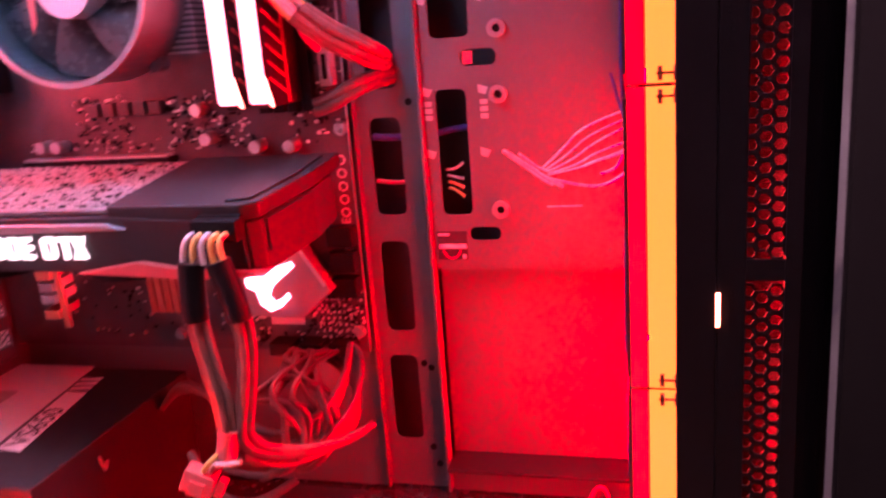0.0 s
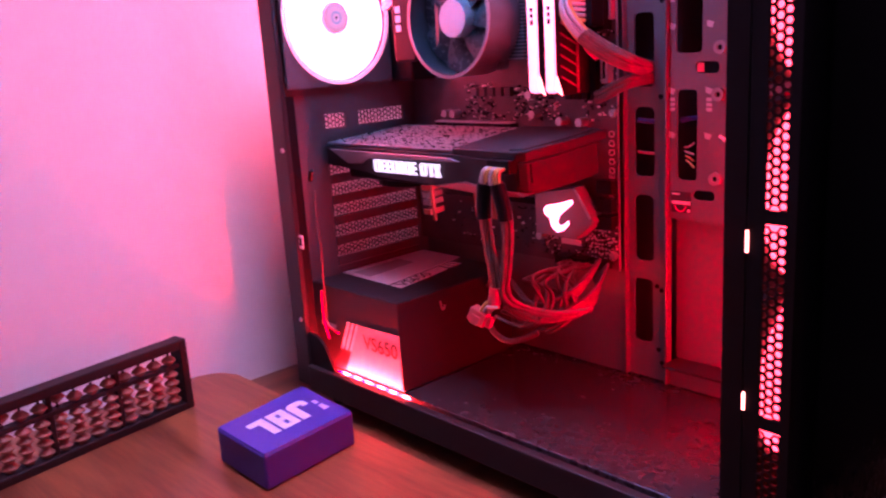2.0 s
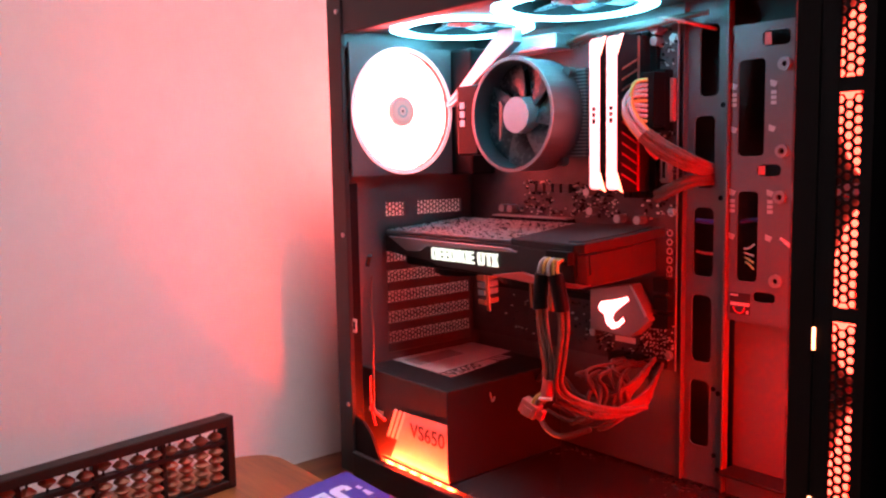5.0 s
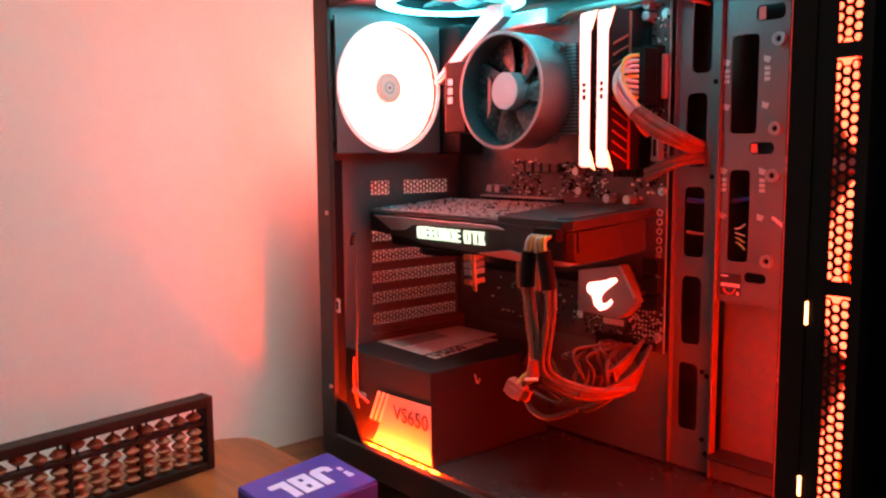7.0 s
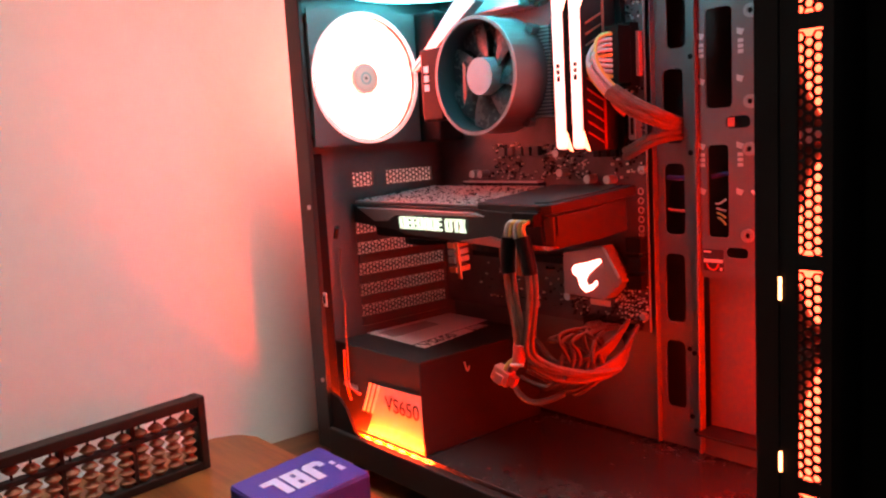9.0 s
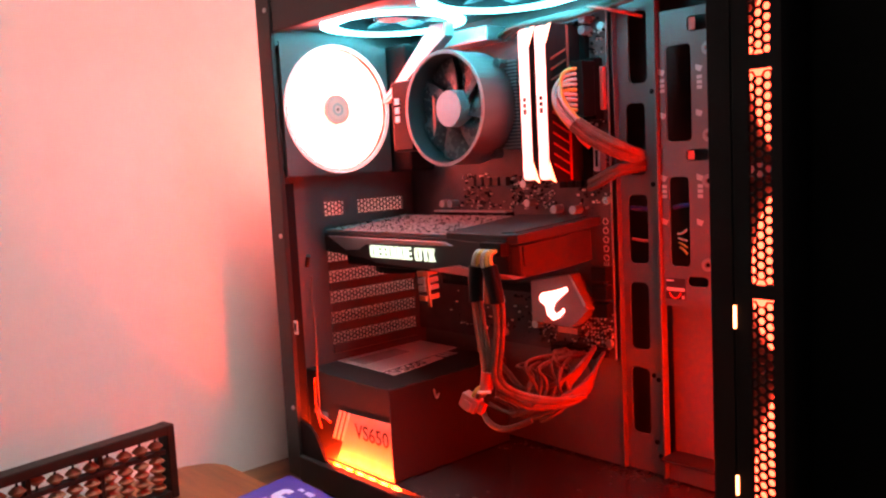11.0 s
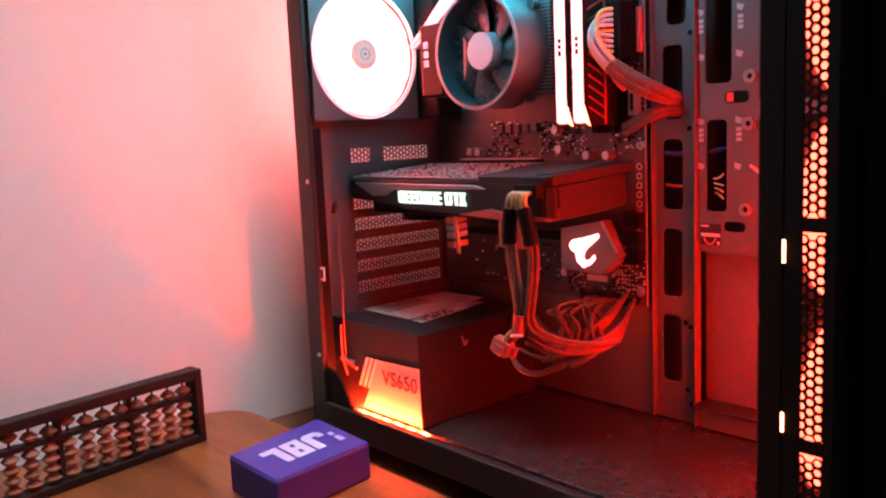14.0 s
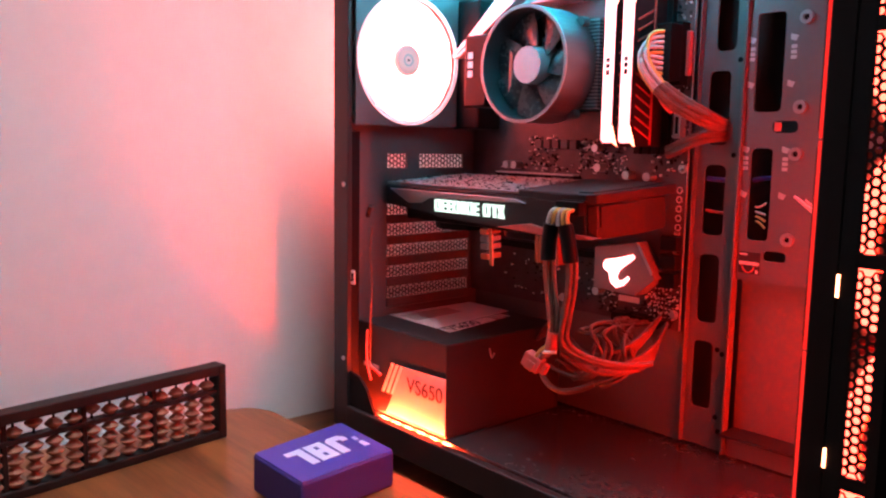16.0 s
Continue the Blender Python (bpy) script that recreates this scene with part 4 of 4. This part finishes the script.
bm.faces.new(loops_[0])
bm.faces.new(loops_[1])
for i in range(6):
    bm.faces.new((loops_[0][i], loops_[0][(i + 1) % 6], loops_[1][(i + 1) % 6], loops_[1][i]))
part("end_facet", bm, M_SHROUD, gpu)
part("fan_body", box(-0.4, -0.17, 0.392, 0.48, GB - 0.004, GT - 0.0035, bevel=0.003), M_BLACK, gpu)
for k in range(6):
    part("fin", box(-0.2335 + 0.0046 * k, -0.2305 + 0.0046 * k, 0.40, 0.409, 1.0085, GB - 0.0045), M_COPPER, gpu)
for cx in (-0.345, -0.25):
    part("fan_ring", cyl((cx, 0.436, GB - 0.0105), (cx, 0.436, GB - 0.0045), 0.04, 32), M_BLACK, gpu)
stack = part("copper_edge", box(-0.292, -0.2885, 0.402, 0.404, 0.998, 1.033), M_COPPER, gpu, "thin copper edge")
for k, z in enumerate((1.026, 1.019, 1.012, 1.003)):
    part("plate_fin", box(-0.3035, -0.2945, 0.402, 0.42, z, z + 0.005), M_COPPER if k in (0, 3) else M_TRIM, gpu)
# lit block shapes of the name on the side
x = -0.3335
for k, w in enumerate((0.0093, 0.0082, 0.0075, 0.0093, 0.0085, 0.0093, 0.0078, 0.0, 0.0093, 0.0085, 0.0092)):
    if not w:
        x += 0.0042
        continue
    z0, z1 = 1.0482, 1.0594
    bm = bmesh.new()
    t = 0.0019
    if k in (1, 2, 6):
        add_prism(bm, [(x, z0), (x + w - 0.0017, z0), (x + w - 0.0017, z0 + t), (x + t, z0 + t), (x + t, z0 + 0.0046), (x + w - 0.00176, z0 + 0.0046), (x + w - 0.00176, z0 + 0.0068), (x + t, z0 + 0.0068), (x + t, z1 - t), (x + w - 0.0017, z1 - t), (x + w - 0.0017, z1), (x, z1)], "y", GY - 0.0024, GY - 0.0004)
    elif k == 9:
        add_prism(bm, [(x, z1), (x, z1 - t), (x + w * 0.36, z1 - t), (x + w * 0.36, z0), (x + w * 0.66, z0), (x + w * 0.66, z1 - t), (x + w - 0.0008, z1 - t), (x + w - 0.0008, z1)], "y", GY - 0.0024, GY - 0.0004)
    elif k == 10:
        v = w - 0.0017
        add_prism(bm, [(x, z1), (x + 0.003, z1), (x + v / 2, z0 + 0.0076), (x + v - 0.003, z1), (x + v, z1), (x + v / 2 + 0.0018, z0 + 0.0056), (x + v, z0), (x + v - 0.003, z0), (x + v / 2, z0 + 0.0036), (x + 0.003, z0), (x, z0), (x + v / 2 - 0.0018, z0 + 0.0056)], "y", GY - 0.0024, GY - 0.0004)
    else:
        add_ring(bm, round_rect(x + t, x + w - 0.0017 - t, z0 + t, z1 - t, 0.0006, 1), round_rect(x, x + w - 0.0017, z0, z1, 0.0012, 1), "y", GY - 0.0024, GY - 0.0004)
    part("lit_shape", bm, G_TEXT, gpu, "white-green glowing letter shape" if k == 0 else "")
    x += w
part("power_socket", box(-0.181, -0.158, GY - 0.0015, GY + 0.01, GT - 0.014, GT - 0.0025, bevel=0.0006), M_BLACK, gpu)

# the card leans: its far edge stands higher than its near one
gpu.matrix_world = Matrix.Translation((0, GY, GT)) @ pose(0, 0, 0, 3.6, 0, 0) @ Matrix.Translation((0, -GY, -GT)) @ Matrix.Translation(BASE[gpu.name])

# ---- cables ----
def bundle(name, label, lines, r, material):
    c = thing(name, label, "cable", lines[0][0])
    for pts in lines:
        tube("strand", pts, r, material, c)
    return c


pw = thing("graphics_cable", "graphics power cable with yellow wires and braided sleeves", "cable", (-0.17, 0.365, 1.05))
for k in range(5):
    x = -0.179 + 0.0043 * k
    tube("wire", [(x, 0.377, 1.0605), (x - 0.0004, 0.366, 1.063), (x - 0.003, 0.361, 1.058), (x - 0.0045 + 0.001 * k, 0.362, 1.049)], 0.0015, M_YELLOW if k in (1, 3, 4) else M_PALE, pw)
part("plug", box(-0.181, -0.1575, 0.367, 0.3745, 1.0575, 1.068, bevel=0.0008), M_BLACK, pw)
for dx, pts in ((0, [(-0.1795, 0.362, 1.05), (-0.1815, 0.361, 1.03), (-0.178, 0.361, 1.0), (-0.1735, 0.362, 0.975), (-0.177, 0.364, 0.95), (-0.187, 0.365, 0.942)]),
                (1, [(-0.1665, 0.363, 1.05), (-0.1605, 0.363, 1.03), (-0.1575, 0.363, 1.01), (-0.163, 0.364, 0.98), (-0.17, 0.366, 0.957), (-0.16, 0.378, 0.945), (-0.135, 0.40, 0.938), (-0.125, 0.42, 0.94)])):
    for ox, oy in ((-0.003, 0), (0.0003, -0.002), (0.0032, 0.0008)):
        tube("sleeved_wire", [(p[0] + ox, p[1] + oy, p[2] + 0.5 * ox) for p in pts], 0.0022, M_SLEEVE, pw)
    tube("wrap", [(p[0], p[1], p[2]) for p in pts[:2]] + [(pts[1][0] * 0.75 + pts[2][0] * 0.25, pts[1][1], pts[1][2] - 0.008)], 0.0062, M_BLACK, pw, "black cloth wrap")
tube("collar", [(-0.1735, 0.3632, 0.966), (-0.1755, 0.364, 0.957), (-0.178, 0.3645, 0.951)], 0.0055, M_PINK, pw)
tube("tie", [(-0.181, 0.359, 0.9485), (-0.174, 0.3565, 0.950), (-0.167, 0.3585, 0.951)], 0.0013, M_PALE, pw)
spare = thing("spare_connector", "loose reddish plastic power connector hanging on a wire", "connector", (-0.193, 0.362, 0.937))
m = pose(-0.1935, 0.362, 0.9375, 0, 25, 12)
part("shell", box(-0.008, 0.008, -0.005, 0.005, -0.006, 0.006, bevel=0.0008, m=m), M_PINK, spare)
part("key", box(-0.004, 0.004, -0.0065, -0.005, -0.006, 0.002, bevel=0.0004, m=m), M_PINK, spare)
part("clip", box(0.009, 0.0135, -0.003, 0.003, -0.004, 0.005, bevel=0.0008, m=m), M_PINK, spare)
for k in range(3):
    part("socket", cyl(m @ Vector((-0.005 + 0.005 * k, 0, -0.0065)), m @ Vector((-0.005 + 0.005 * k, 0, -0.006)), 0.0016, 10), M_BLACK, spare)
tube("wire", [(-0.19, 0.361, 0.943), (-0.187, 0.36, 0.947), (-0.183, 0.36, 0.951), (-0.18, 0.361, 0.953)], 0.0014, M_YELLOW, spare)
tube("wire", [(-0.187, 0.362, 0.942), (-0.184, 0.363, 0.947), (-0.18, 0.363, 0.951), (-0.177, 0.363, 0.954)], 0.0014, M_PALE, spare)

rng2 = random.Random(9)
loops = thing("cable_bundle", "tangle of red-lit black cables under the board", "cable", (-0.18, 0.42, 0.93))
for k in range(6):
    o = 0.0035 * k
    tube("strand", [(-0.172, 0.37, 0.951 - 0.0008 * k), (-0.166 + o * 0.3, 0.382, 0.94 - o * 0.3), (-0.157 + o * 0.4, 0.4 + 0.3 * o, 0.934 - o * 0.3), (-0.143 + o * 0.2, 0.425 + 0.3 * o, 0.937 - 0.4 * o), (-0.139, 0.45, 0.948 - 0.6 * o), (-0.145 - 0.6 * o, 0.475, 0.962 - 0.9 * o), (-0.158 - o, 0.492, 0.958 - 0.6 * o)], 0.0019, M_CABLE, loops)
for k in range(4):
    o = 0.004 * k
    tube("strand", [(-0.278, 0.46 + o, 0.925 + 0.3 * o), (-0.262, 0.455 + 0.6 * o, 0.945 - 0.6 * o), (-0.24, 0.44 + o, 0.953 - o), (-0.205, 0.42 + o, 0.945 - o), (-0.175, 0.405 + o, 0.939 - 0.6 * o), (-0.155, 0.415 + o, 0.943 - 0.5 * o), (-0.143, 0.44, 0.957 - 0.5 * o), (-0.15, 0.47, 0.968)], 0.002, M_CABLE, loops)
for k in range(11):
    a0, turn = rng2.uniform(60, 130), rng2.uniform(150, 270)
    rx, rz, yc = rng2.uniform(0.02, 0.034), rng2.uniform(0.013, 0.024), rng2.uniform(0.41, 0.455)
    cx, cz = rng2.uniform(-0.183, -0.17), rng2.uniform(0.936, 0.944)
    pts_ = [(rng2.uniform(-0.21, -0.16), 0.49, 0.9575), (rng2.uniform(-0.2, -0.165), 0.475, 0.958)]
    for i in range(6):
        a = radians(a0 - turn * i / 5)
        pts_.append((cx + rx * math.cos(a), yc + rng2.uniform(-0.012, 0.012) - 0.004 * i, cz + rz * math.sin(a)))
    tube("strand", pts_, rng2.uniform(0.0014, 0.0021), M_CABLE, loops)
tube("strand", [(-0.222, 0.40, 0.93), (-0.208, 0.388, 0.9175), (-0.19, 0.383, 0.911), (-0.172, 0.384, 0.9125), (-0.158, 0.395, 0.921)], 0.0026, M_CABLE, loops)
for k in range(3):
    part("plug", box(-0.21 + 0.02 * k, -0.195 + 0.02 * k, 0.482, MB - 0.0005, 0.9535, 0.9615, bevel=0.0006), M_BLACK, loops)

atx = thing("main_power_cable", "thick main power cable with pale wires and a dark wrap", "cable", (-0.16, 0.47, 1.185))
part("plug", box(-0.1655, -0.1515, 0.468, MB - 0.0125, 1.165, 1.211, bevel=0.001), M_BLACK, atx)
for k in range(9):
    z = 1.17 + 0.0043 * k
    ca, sa = 0.0036 * math.cos(2.4 * k), 0.0036 * math.sin(2.4 * k)
    tube("wire", [(-0.158, 0.471, z), (-0.1635, 0.458, z + 0.001), (-0.168 + ca, 0.4515 + sa, 1.1835 + 0.8 * ca + 0.0008 * (k - 4)), (-0.163 + ca, 0.455 + sa, 1.169 + ca), (-0.156 + ca, 0.461 + sa, 1.159 + ca)], 0.0017, M_PALE if k % 4 else M_YELLOW, atx)
for a in range(7):
    ca, sa = math.cos(2 * math.pi * a / 7), math.sin(2 * math.pi * a / 7)
    tube("sleeved_wire", [(-0.156 + 0.004 * ca, 0.462 + 0.004 * sa, 1.159 + 0.003 * ca), (-0.146 + 0.004 * ca, 0.469 + 0.004 * sa, 1.148 + 0.004 * ca), (-0.131 + 0.004 * ca, 0.476 + 0.004 * sa, 1.1385 + 0.0045 * ca), (-0.12 + 0.003 * ca, 0.487 + 0.004 * sa, 1.131 + 0.004 * ca), (-0.124, 0.512, 1.128 + 0.004 * ca)], 0.0027, M_SLEEVE, atx)
tube("wire", [(-0.158, 0.462, 1.16), (-0.157, 0.465, 1.15), (-0.1545, 0.47, 1.143), (-0.152, 0.475, 1.139)], 0.0022, M_PINK, atx)
usbc = thing("header_cable", "flat black header cable running into a tray slot", "cable", (-0.15, 0.485, 1.115))
tube("flat_wire", [(-0.162, 0.487, 1.109), (-0.15, 0.483, 1.112), (-0.137, 0.484, 1.119), (-0.126, 0.492, 1.1225), (-0.122, 0.512, 1.123)], 0.0034, M_CABLE, usbc)
tube("flat_wire", [(-0.162, 0.487, 1.104), (-0.15, 0.483, 1.107), (-0.137, 0.484, 1.114), (-0.126, 0.492, 1.1185), (-0.122, 0.512, 1.119)], 0.0034, M_CABLE, usbc)
fw = thing("fan_wires", "loose wires behind the tray window", "cable", (-0.088, 0.515, 1.05))
for k in range(4):
    tube("wire", [(-0.094, 0.514 + 0.001 * k, 1.0635 - 0.004 * k), (-0.089, 0.512, 1.0625 - 0.0035 * k), (-0.0835, 0.511, 1.0635 - 0.0055 * k + (0.004 if k == 0 else 0))], 0.0009, M_YELLOW if k > 1 else M_PALE, fw)
tube("wire", [(-0.138, 0.513, 1.085), (-0.128, 0.5125, 1.0835), (-0.115, 0.513, 1.0845)], 0.0022, M_BLUE, fw)
tube("wire", [(-0.098, 0.516, 1.085), (-0.088, 0.5155, 1.088), (-0.076, 0.516, 1.0875)], 0.002, M_PURPLE, fw)
tube("wire", [(-0.138, 0.513, 1.058), (-0.128, 0.5125, 1.056), (-0.115, 0.513, 1.057)], 0.0013, M_PINK, fw)
fc = thing("front_wire", "thin dark wire running down beside the front fans", "cable", (0.011, 0.49, 0.9))
tube("wire", [(0.011, 0.497, 1.19), (0.009, 0.495, 1.12), (0.0115, 0.494, 1.09), (0.0105, 0.494, 1.0), (0.0095, 0.495, 0.93), (0.0105, 0.496, 0.875)], 0.0011, M_PURPLE, fc)
tube("wire", [(0.004, 0.5, 1.115), (0.0085, 0.494, 1.098), (0.011, 0.492, 1.092)], 0.0009, M_BLUE, fc)
tube("loop", [(-0.013, 0.48, 0.866), (-0.01, 0.479, 0.877), (-0.002, 0.479, 0.876), (-0.001, 0.48, 0.864)], 0.0011, M_PINK, fc)
pc = thing("pillar_wire", "thin wire with a small white connector on the rear pillar", "cable", (-0.39, 0.34, 0.98))
tube("wire", [(-0.39, 0.345, 1.03), (-0.3925, 0.344, 1.01), (-0.388, 0.343, 0.99), (-0.3865, 0.343, 0.97), (-0.391, 0.344, 0.94), (-0.3905, 0.344, 0.89)], 0.0011, M_CABLE, pc)
part("connector", box(-0.3985, -0.3925, 0.3265, 0.3275, 0.9755, 0.989, bevel=0.0004), M_SILK, pc, "small white connector")
part("connector_hole", box(-0.397, -0.394, 0.326, 0.3264, 0.9785, 0.9865), M_BLACK, pc)
tube("lead", [(-0.394, 0.343, 1.04), (-0.391, 0.342, 1.046), (-0.387, 0.341, 1.0505)], 0.0024, M_BLACK, pc)
# Two leads with the strip's red glow put into their colour.
tube("lead", [(-0.392, 0.343, 0.9), (-0.388, 0.343, 0.893), (-0.383, 0.344, 0.8925), (-0.374, 0.3445, 0.889)], 0.0013, M_PINK, pc)
tube("lead", [(-0.3935, 0.3425, 0.93), (-0.3945, 0.342, 0.905), (-0.391, 0.342, 0.89), (-0.387, 0.3425, 0.881)], 0.0012, M_PINK, pc)
hd = thing("top_cables", "dark cables under the top fans", "cable", (-0.23, 0.48, 1.25))
for k in range(5):
    tube("strand", [(-0.275 + 0.012 * k, 0.492, 1.245), (-0.255 + 0.012 * k, 0.482, 1.2495), (-0.225 + 0.013 * k, 0.478, 1.252 - 0.001 * k), (-0.19 + 0.012 * k, 0.484, 1.2535), (-0.155 + 0.01 * k, 0.49, 1.256)], 0.0022, M_CABLE, hd)
tube("strand", [(-0.165, 0.492, 1.257), (-0.15, 0.48, 1.2555), (-0.135, 0.478, 1.2505), (-0.125, 0.49, 1.247), (-0.122, 0.512, 1.245)], 0.0016, M_PINK, hd)

# ---- things on the desk ----
spk = thing("speaker", "small blue rectangular speaker with pale block lettering on top", "speaker", (-0.299, 0.23, 0.835))
pts = [(-0.3215, 0.1795), (-0.248, 0.179), (-0.2585, 0.2715), (-0.3395, 0.2755)]
bm = bmesh.new()
add_prism(bm, pts, "z", 0.8352, 0.8653)
bmesh.ops.bevel(bm, geom=bm.edges[:], offset=0.0025, segments=3, affect="EDGES", profile=0.5)
part("body", bm, M_PURPLE, spk, "blue rubber body")
c0 = Vector((sum(p[0] for p in pts) / 4, sum(p[1] for p in pts) / 4))
bm = bmesh.new()
add_prism(bm, [tuple(c0 + (Vector(p) - c0) * 0.975) for p in pts], "z", 0.8648, 0.8661)
bmesh.ops.bevel(bm, geom=bm.edges[:], offset=0.0006, segments=2, affect="EDGES", profile=0.5)
part("grille", bm, M_BLUE, spk, "flat blue top face")


def on_top(u, v):
    """u along the long side from the far end, v across; both 0 to 1."""
    far, near = Vector(pts[3]).lerp(Vector(pts[2]), v), Vector(pts[0]).lerp(Vector(pts[1]), v)
    p = far.lerp(near, u)
    return (p.x, p.y)


def shape(name, uv, z=0.8662):
    bm = bmesh.new()
    add_prism(bm, [on_top(u, v) for u, v in uv], "z", z, z + 0.0004)
    part(name, bm, M_PALEBLUE, spk, "pale block shape" if name == "print" else "")


def chart(px, py):
    """Sheet coordinates of the printed block, turned upside down as it lies."""
    return (0.1 + px * 0.73, 0.72 - py * 0.43)


shape("print", [chart(*p) for p in ((0.42, 0.0), (0.3, 0.0), (0.3, 0.75), (0.22, 0.75), (0.22, 0.62), (0.13, 0.62), (0.13, 0.85), (0.19, 1.0), (0.36, 1.0), (0.42, 0.85))])
bm = bmesh.new()
add_ring(bm, [on_top(*chart(*p)) for p in ((0.56, 0.18), (0.62, 0.18), (0.62, 0.4), (0.56, 0.4))], [on_top(*chart(*p)) for p in ((0.46, 0.0), (0.72, 0.0), (0.72, 0.5), (0.46, 0.5))], "z", 0.8662, 0.8666)
add_ring(bm, [on_top(*chart(*p)) for p in ((0.56, 0.62), (0.62, 0.62), (0.62, 0.82), (0.56, 0.82))], [on_top(*chart(*p)) for p in ((0.46, 0.501), (0.72, 0.501), (0.72, 1.0), (0.46, 1.0))], "z", 0.8662, 0.8666)
part("print", bm, M_PALEBLUE, spk)
shape("print", [chart(*p) for p in ((0.76, 0.0), (0.87, 0.0), (0.87, 0.75), (1.0, 0.75), (1.0, 1.0), (0.76, 1.0))])
shape("print", [chart(*p) for p in ((0.0, 0.0), (0.09, 0.0), (0.075, 0.32), (0.015, 0.32))])
shape("print", [chart(*p) for p in ((0.015, 0.45), (0.075, 0.45), (0.075, 0.65), (0.015, 0.65))])

ab = thing("abacus", "dark wooden abacus frame with brown beads standing on the board", "abacus", (-0.44, 0.1, 0.835))
A0, A1 = Vector((-0.4525, 0.218, 0.8352)), Vector((-0.4045, -0.105, 0.8352))
LEN = (A1 - A0).length
AM = Matrix.Translation(A0) @ pose(0, 0, 0, 0, 0, math.degrees(math.atan2(A1.y - A0.y, A1.x - A0.x)))
H, D = 0.0695, 0.016
part("bottom_rail", box(0, LEN, -D / 2, D / 2, 0, 0.0075, bevel=0.001, m=AM), M_ABACUS, ab)
part("top_rail", box(0, LEN, -D / 2, D / 2, H - 0.009, H, bevel=0.001, m=AM), M_ABACUS, ab)
part("end_post", box(0, 0.008, -D / 2 - 0.0005, D / 2 + 0.0005, 0.0001, H + 0.0003, bevel=0.0012, m=AM), M_ABACUS, ab)
part("end_post", box(LEN - 0.008, LEN, -D / 2 - 0.0005, D / 2 + 0.0005, 0.0001, H + 0.0003, bevel=0.0012, m=AM), M_ABACUS, ab)
part("beam", box(0.008, LEN - 0.008, -0.005, 0.005, 0.0425, 0.047, bevel=0.0006, m=AM), M_ABACUS, ab)
bm = bmesh.new()
prof = [(0.0016, -0.0042), (0.003, -0.004), (0.0058, -0.0014), (0.0069, -0.0004), (0.0069, 0.0004), (0.0058, 0.0014), (0.003, 0.004), (0.0016, 0.0042)]
rings = [[bm.verts.new((r * math.cos(2 * math.pi * i / 16), r * math.sin(2 * math.pi * i / 16), z)) for i in range(16)] for r, z in prof]
for p, q in zip(rings, rings[1:]):
    for i in range(16):
        bm.faces.new((p[i], p[(i + 1) % 16], q[(i + 1) % 16], q[i]))
bm.faces.new(rings[0])
bm.faces.new(rings[-1])
for k in range(1, 5):
    part("divider", box(0.0087 + 0.062 * k - 0.0022, 0.0087 + 0.062 * k + 0.0022, -0.004, 0.004, 0.0074, H - 0.0088, bevel=0.0005, m=AM), M_ABACUS, ab)
bead = part("bead", bm, M_BEAD, None)
bead.parent = ab
used = False
rb = random.Random(3)
for k in range(20):
    u = 0.016 + 0.0155 * k
    if u > LEN - 0.014:
        break
    p0, p1 = AM @ Vector((u, 0, 0.007)), AM @ Vector((u, 0, H - 0.008))
    part("rod", cyl(p0, p1, 0.0011, 8), M_ABACUS, ab)
    up = 0.0514 if rb.random() < 0.82 else 0.0558
    for z in [0.0118 + 0.0084 * i for i in range(4)] + [up]:
        c = bead if not used else bead.copy()
        if used:
            scene.collection.objects.link(c)
        used = True
        c.location = AM @ Vector((u, 0, z)) - BASE[ab.name]
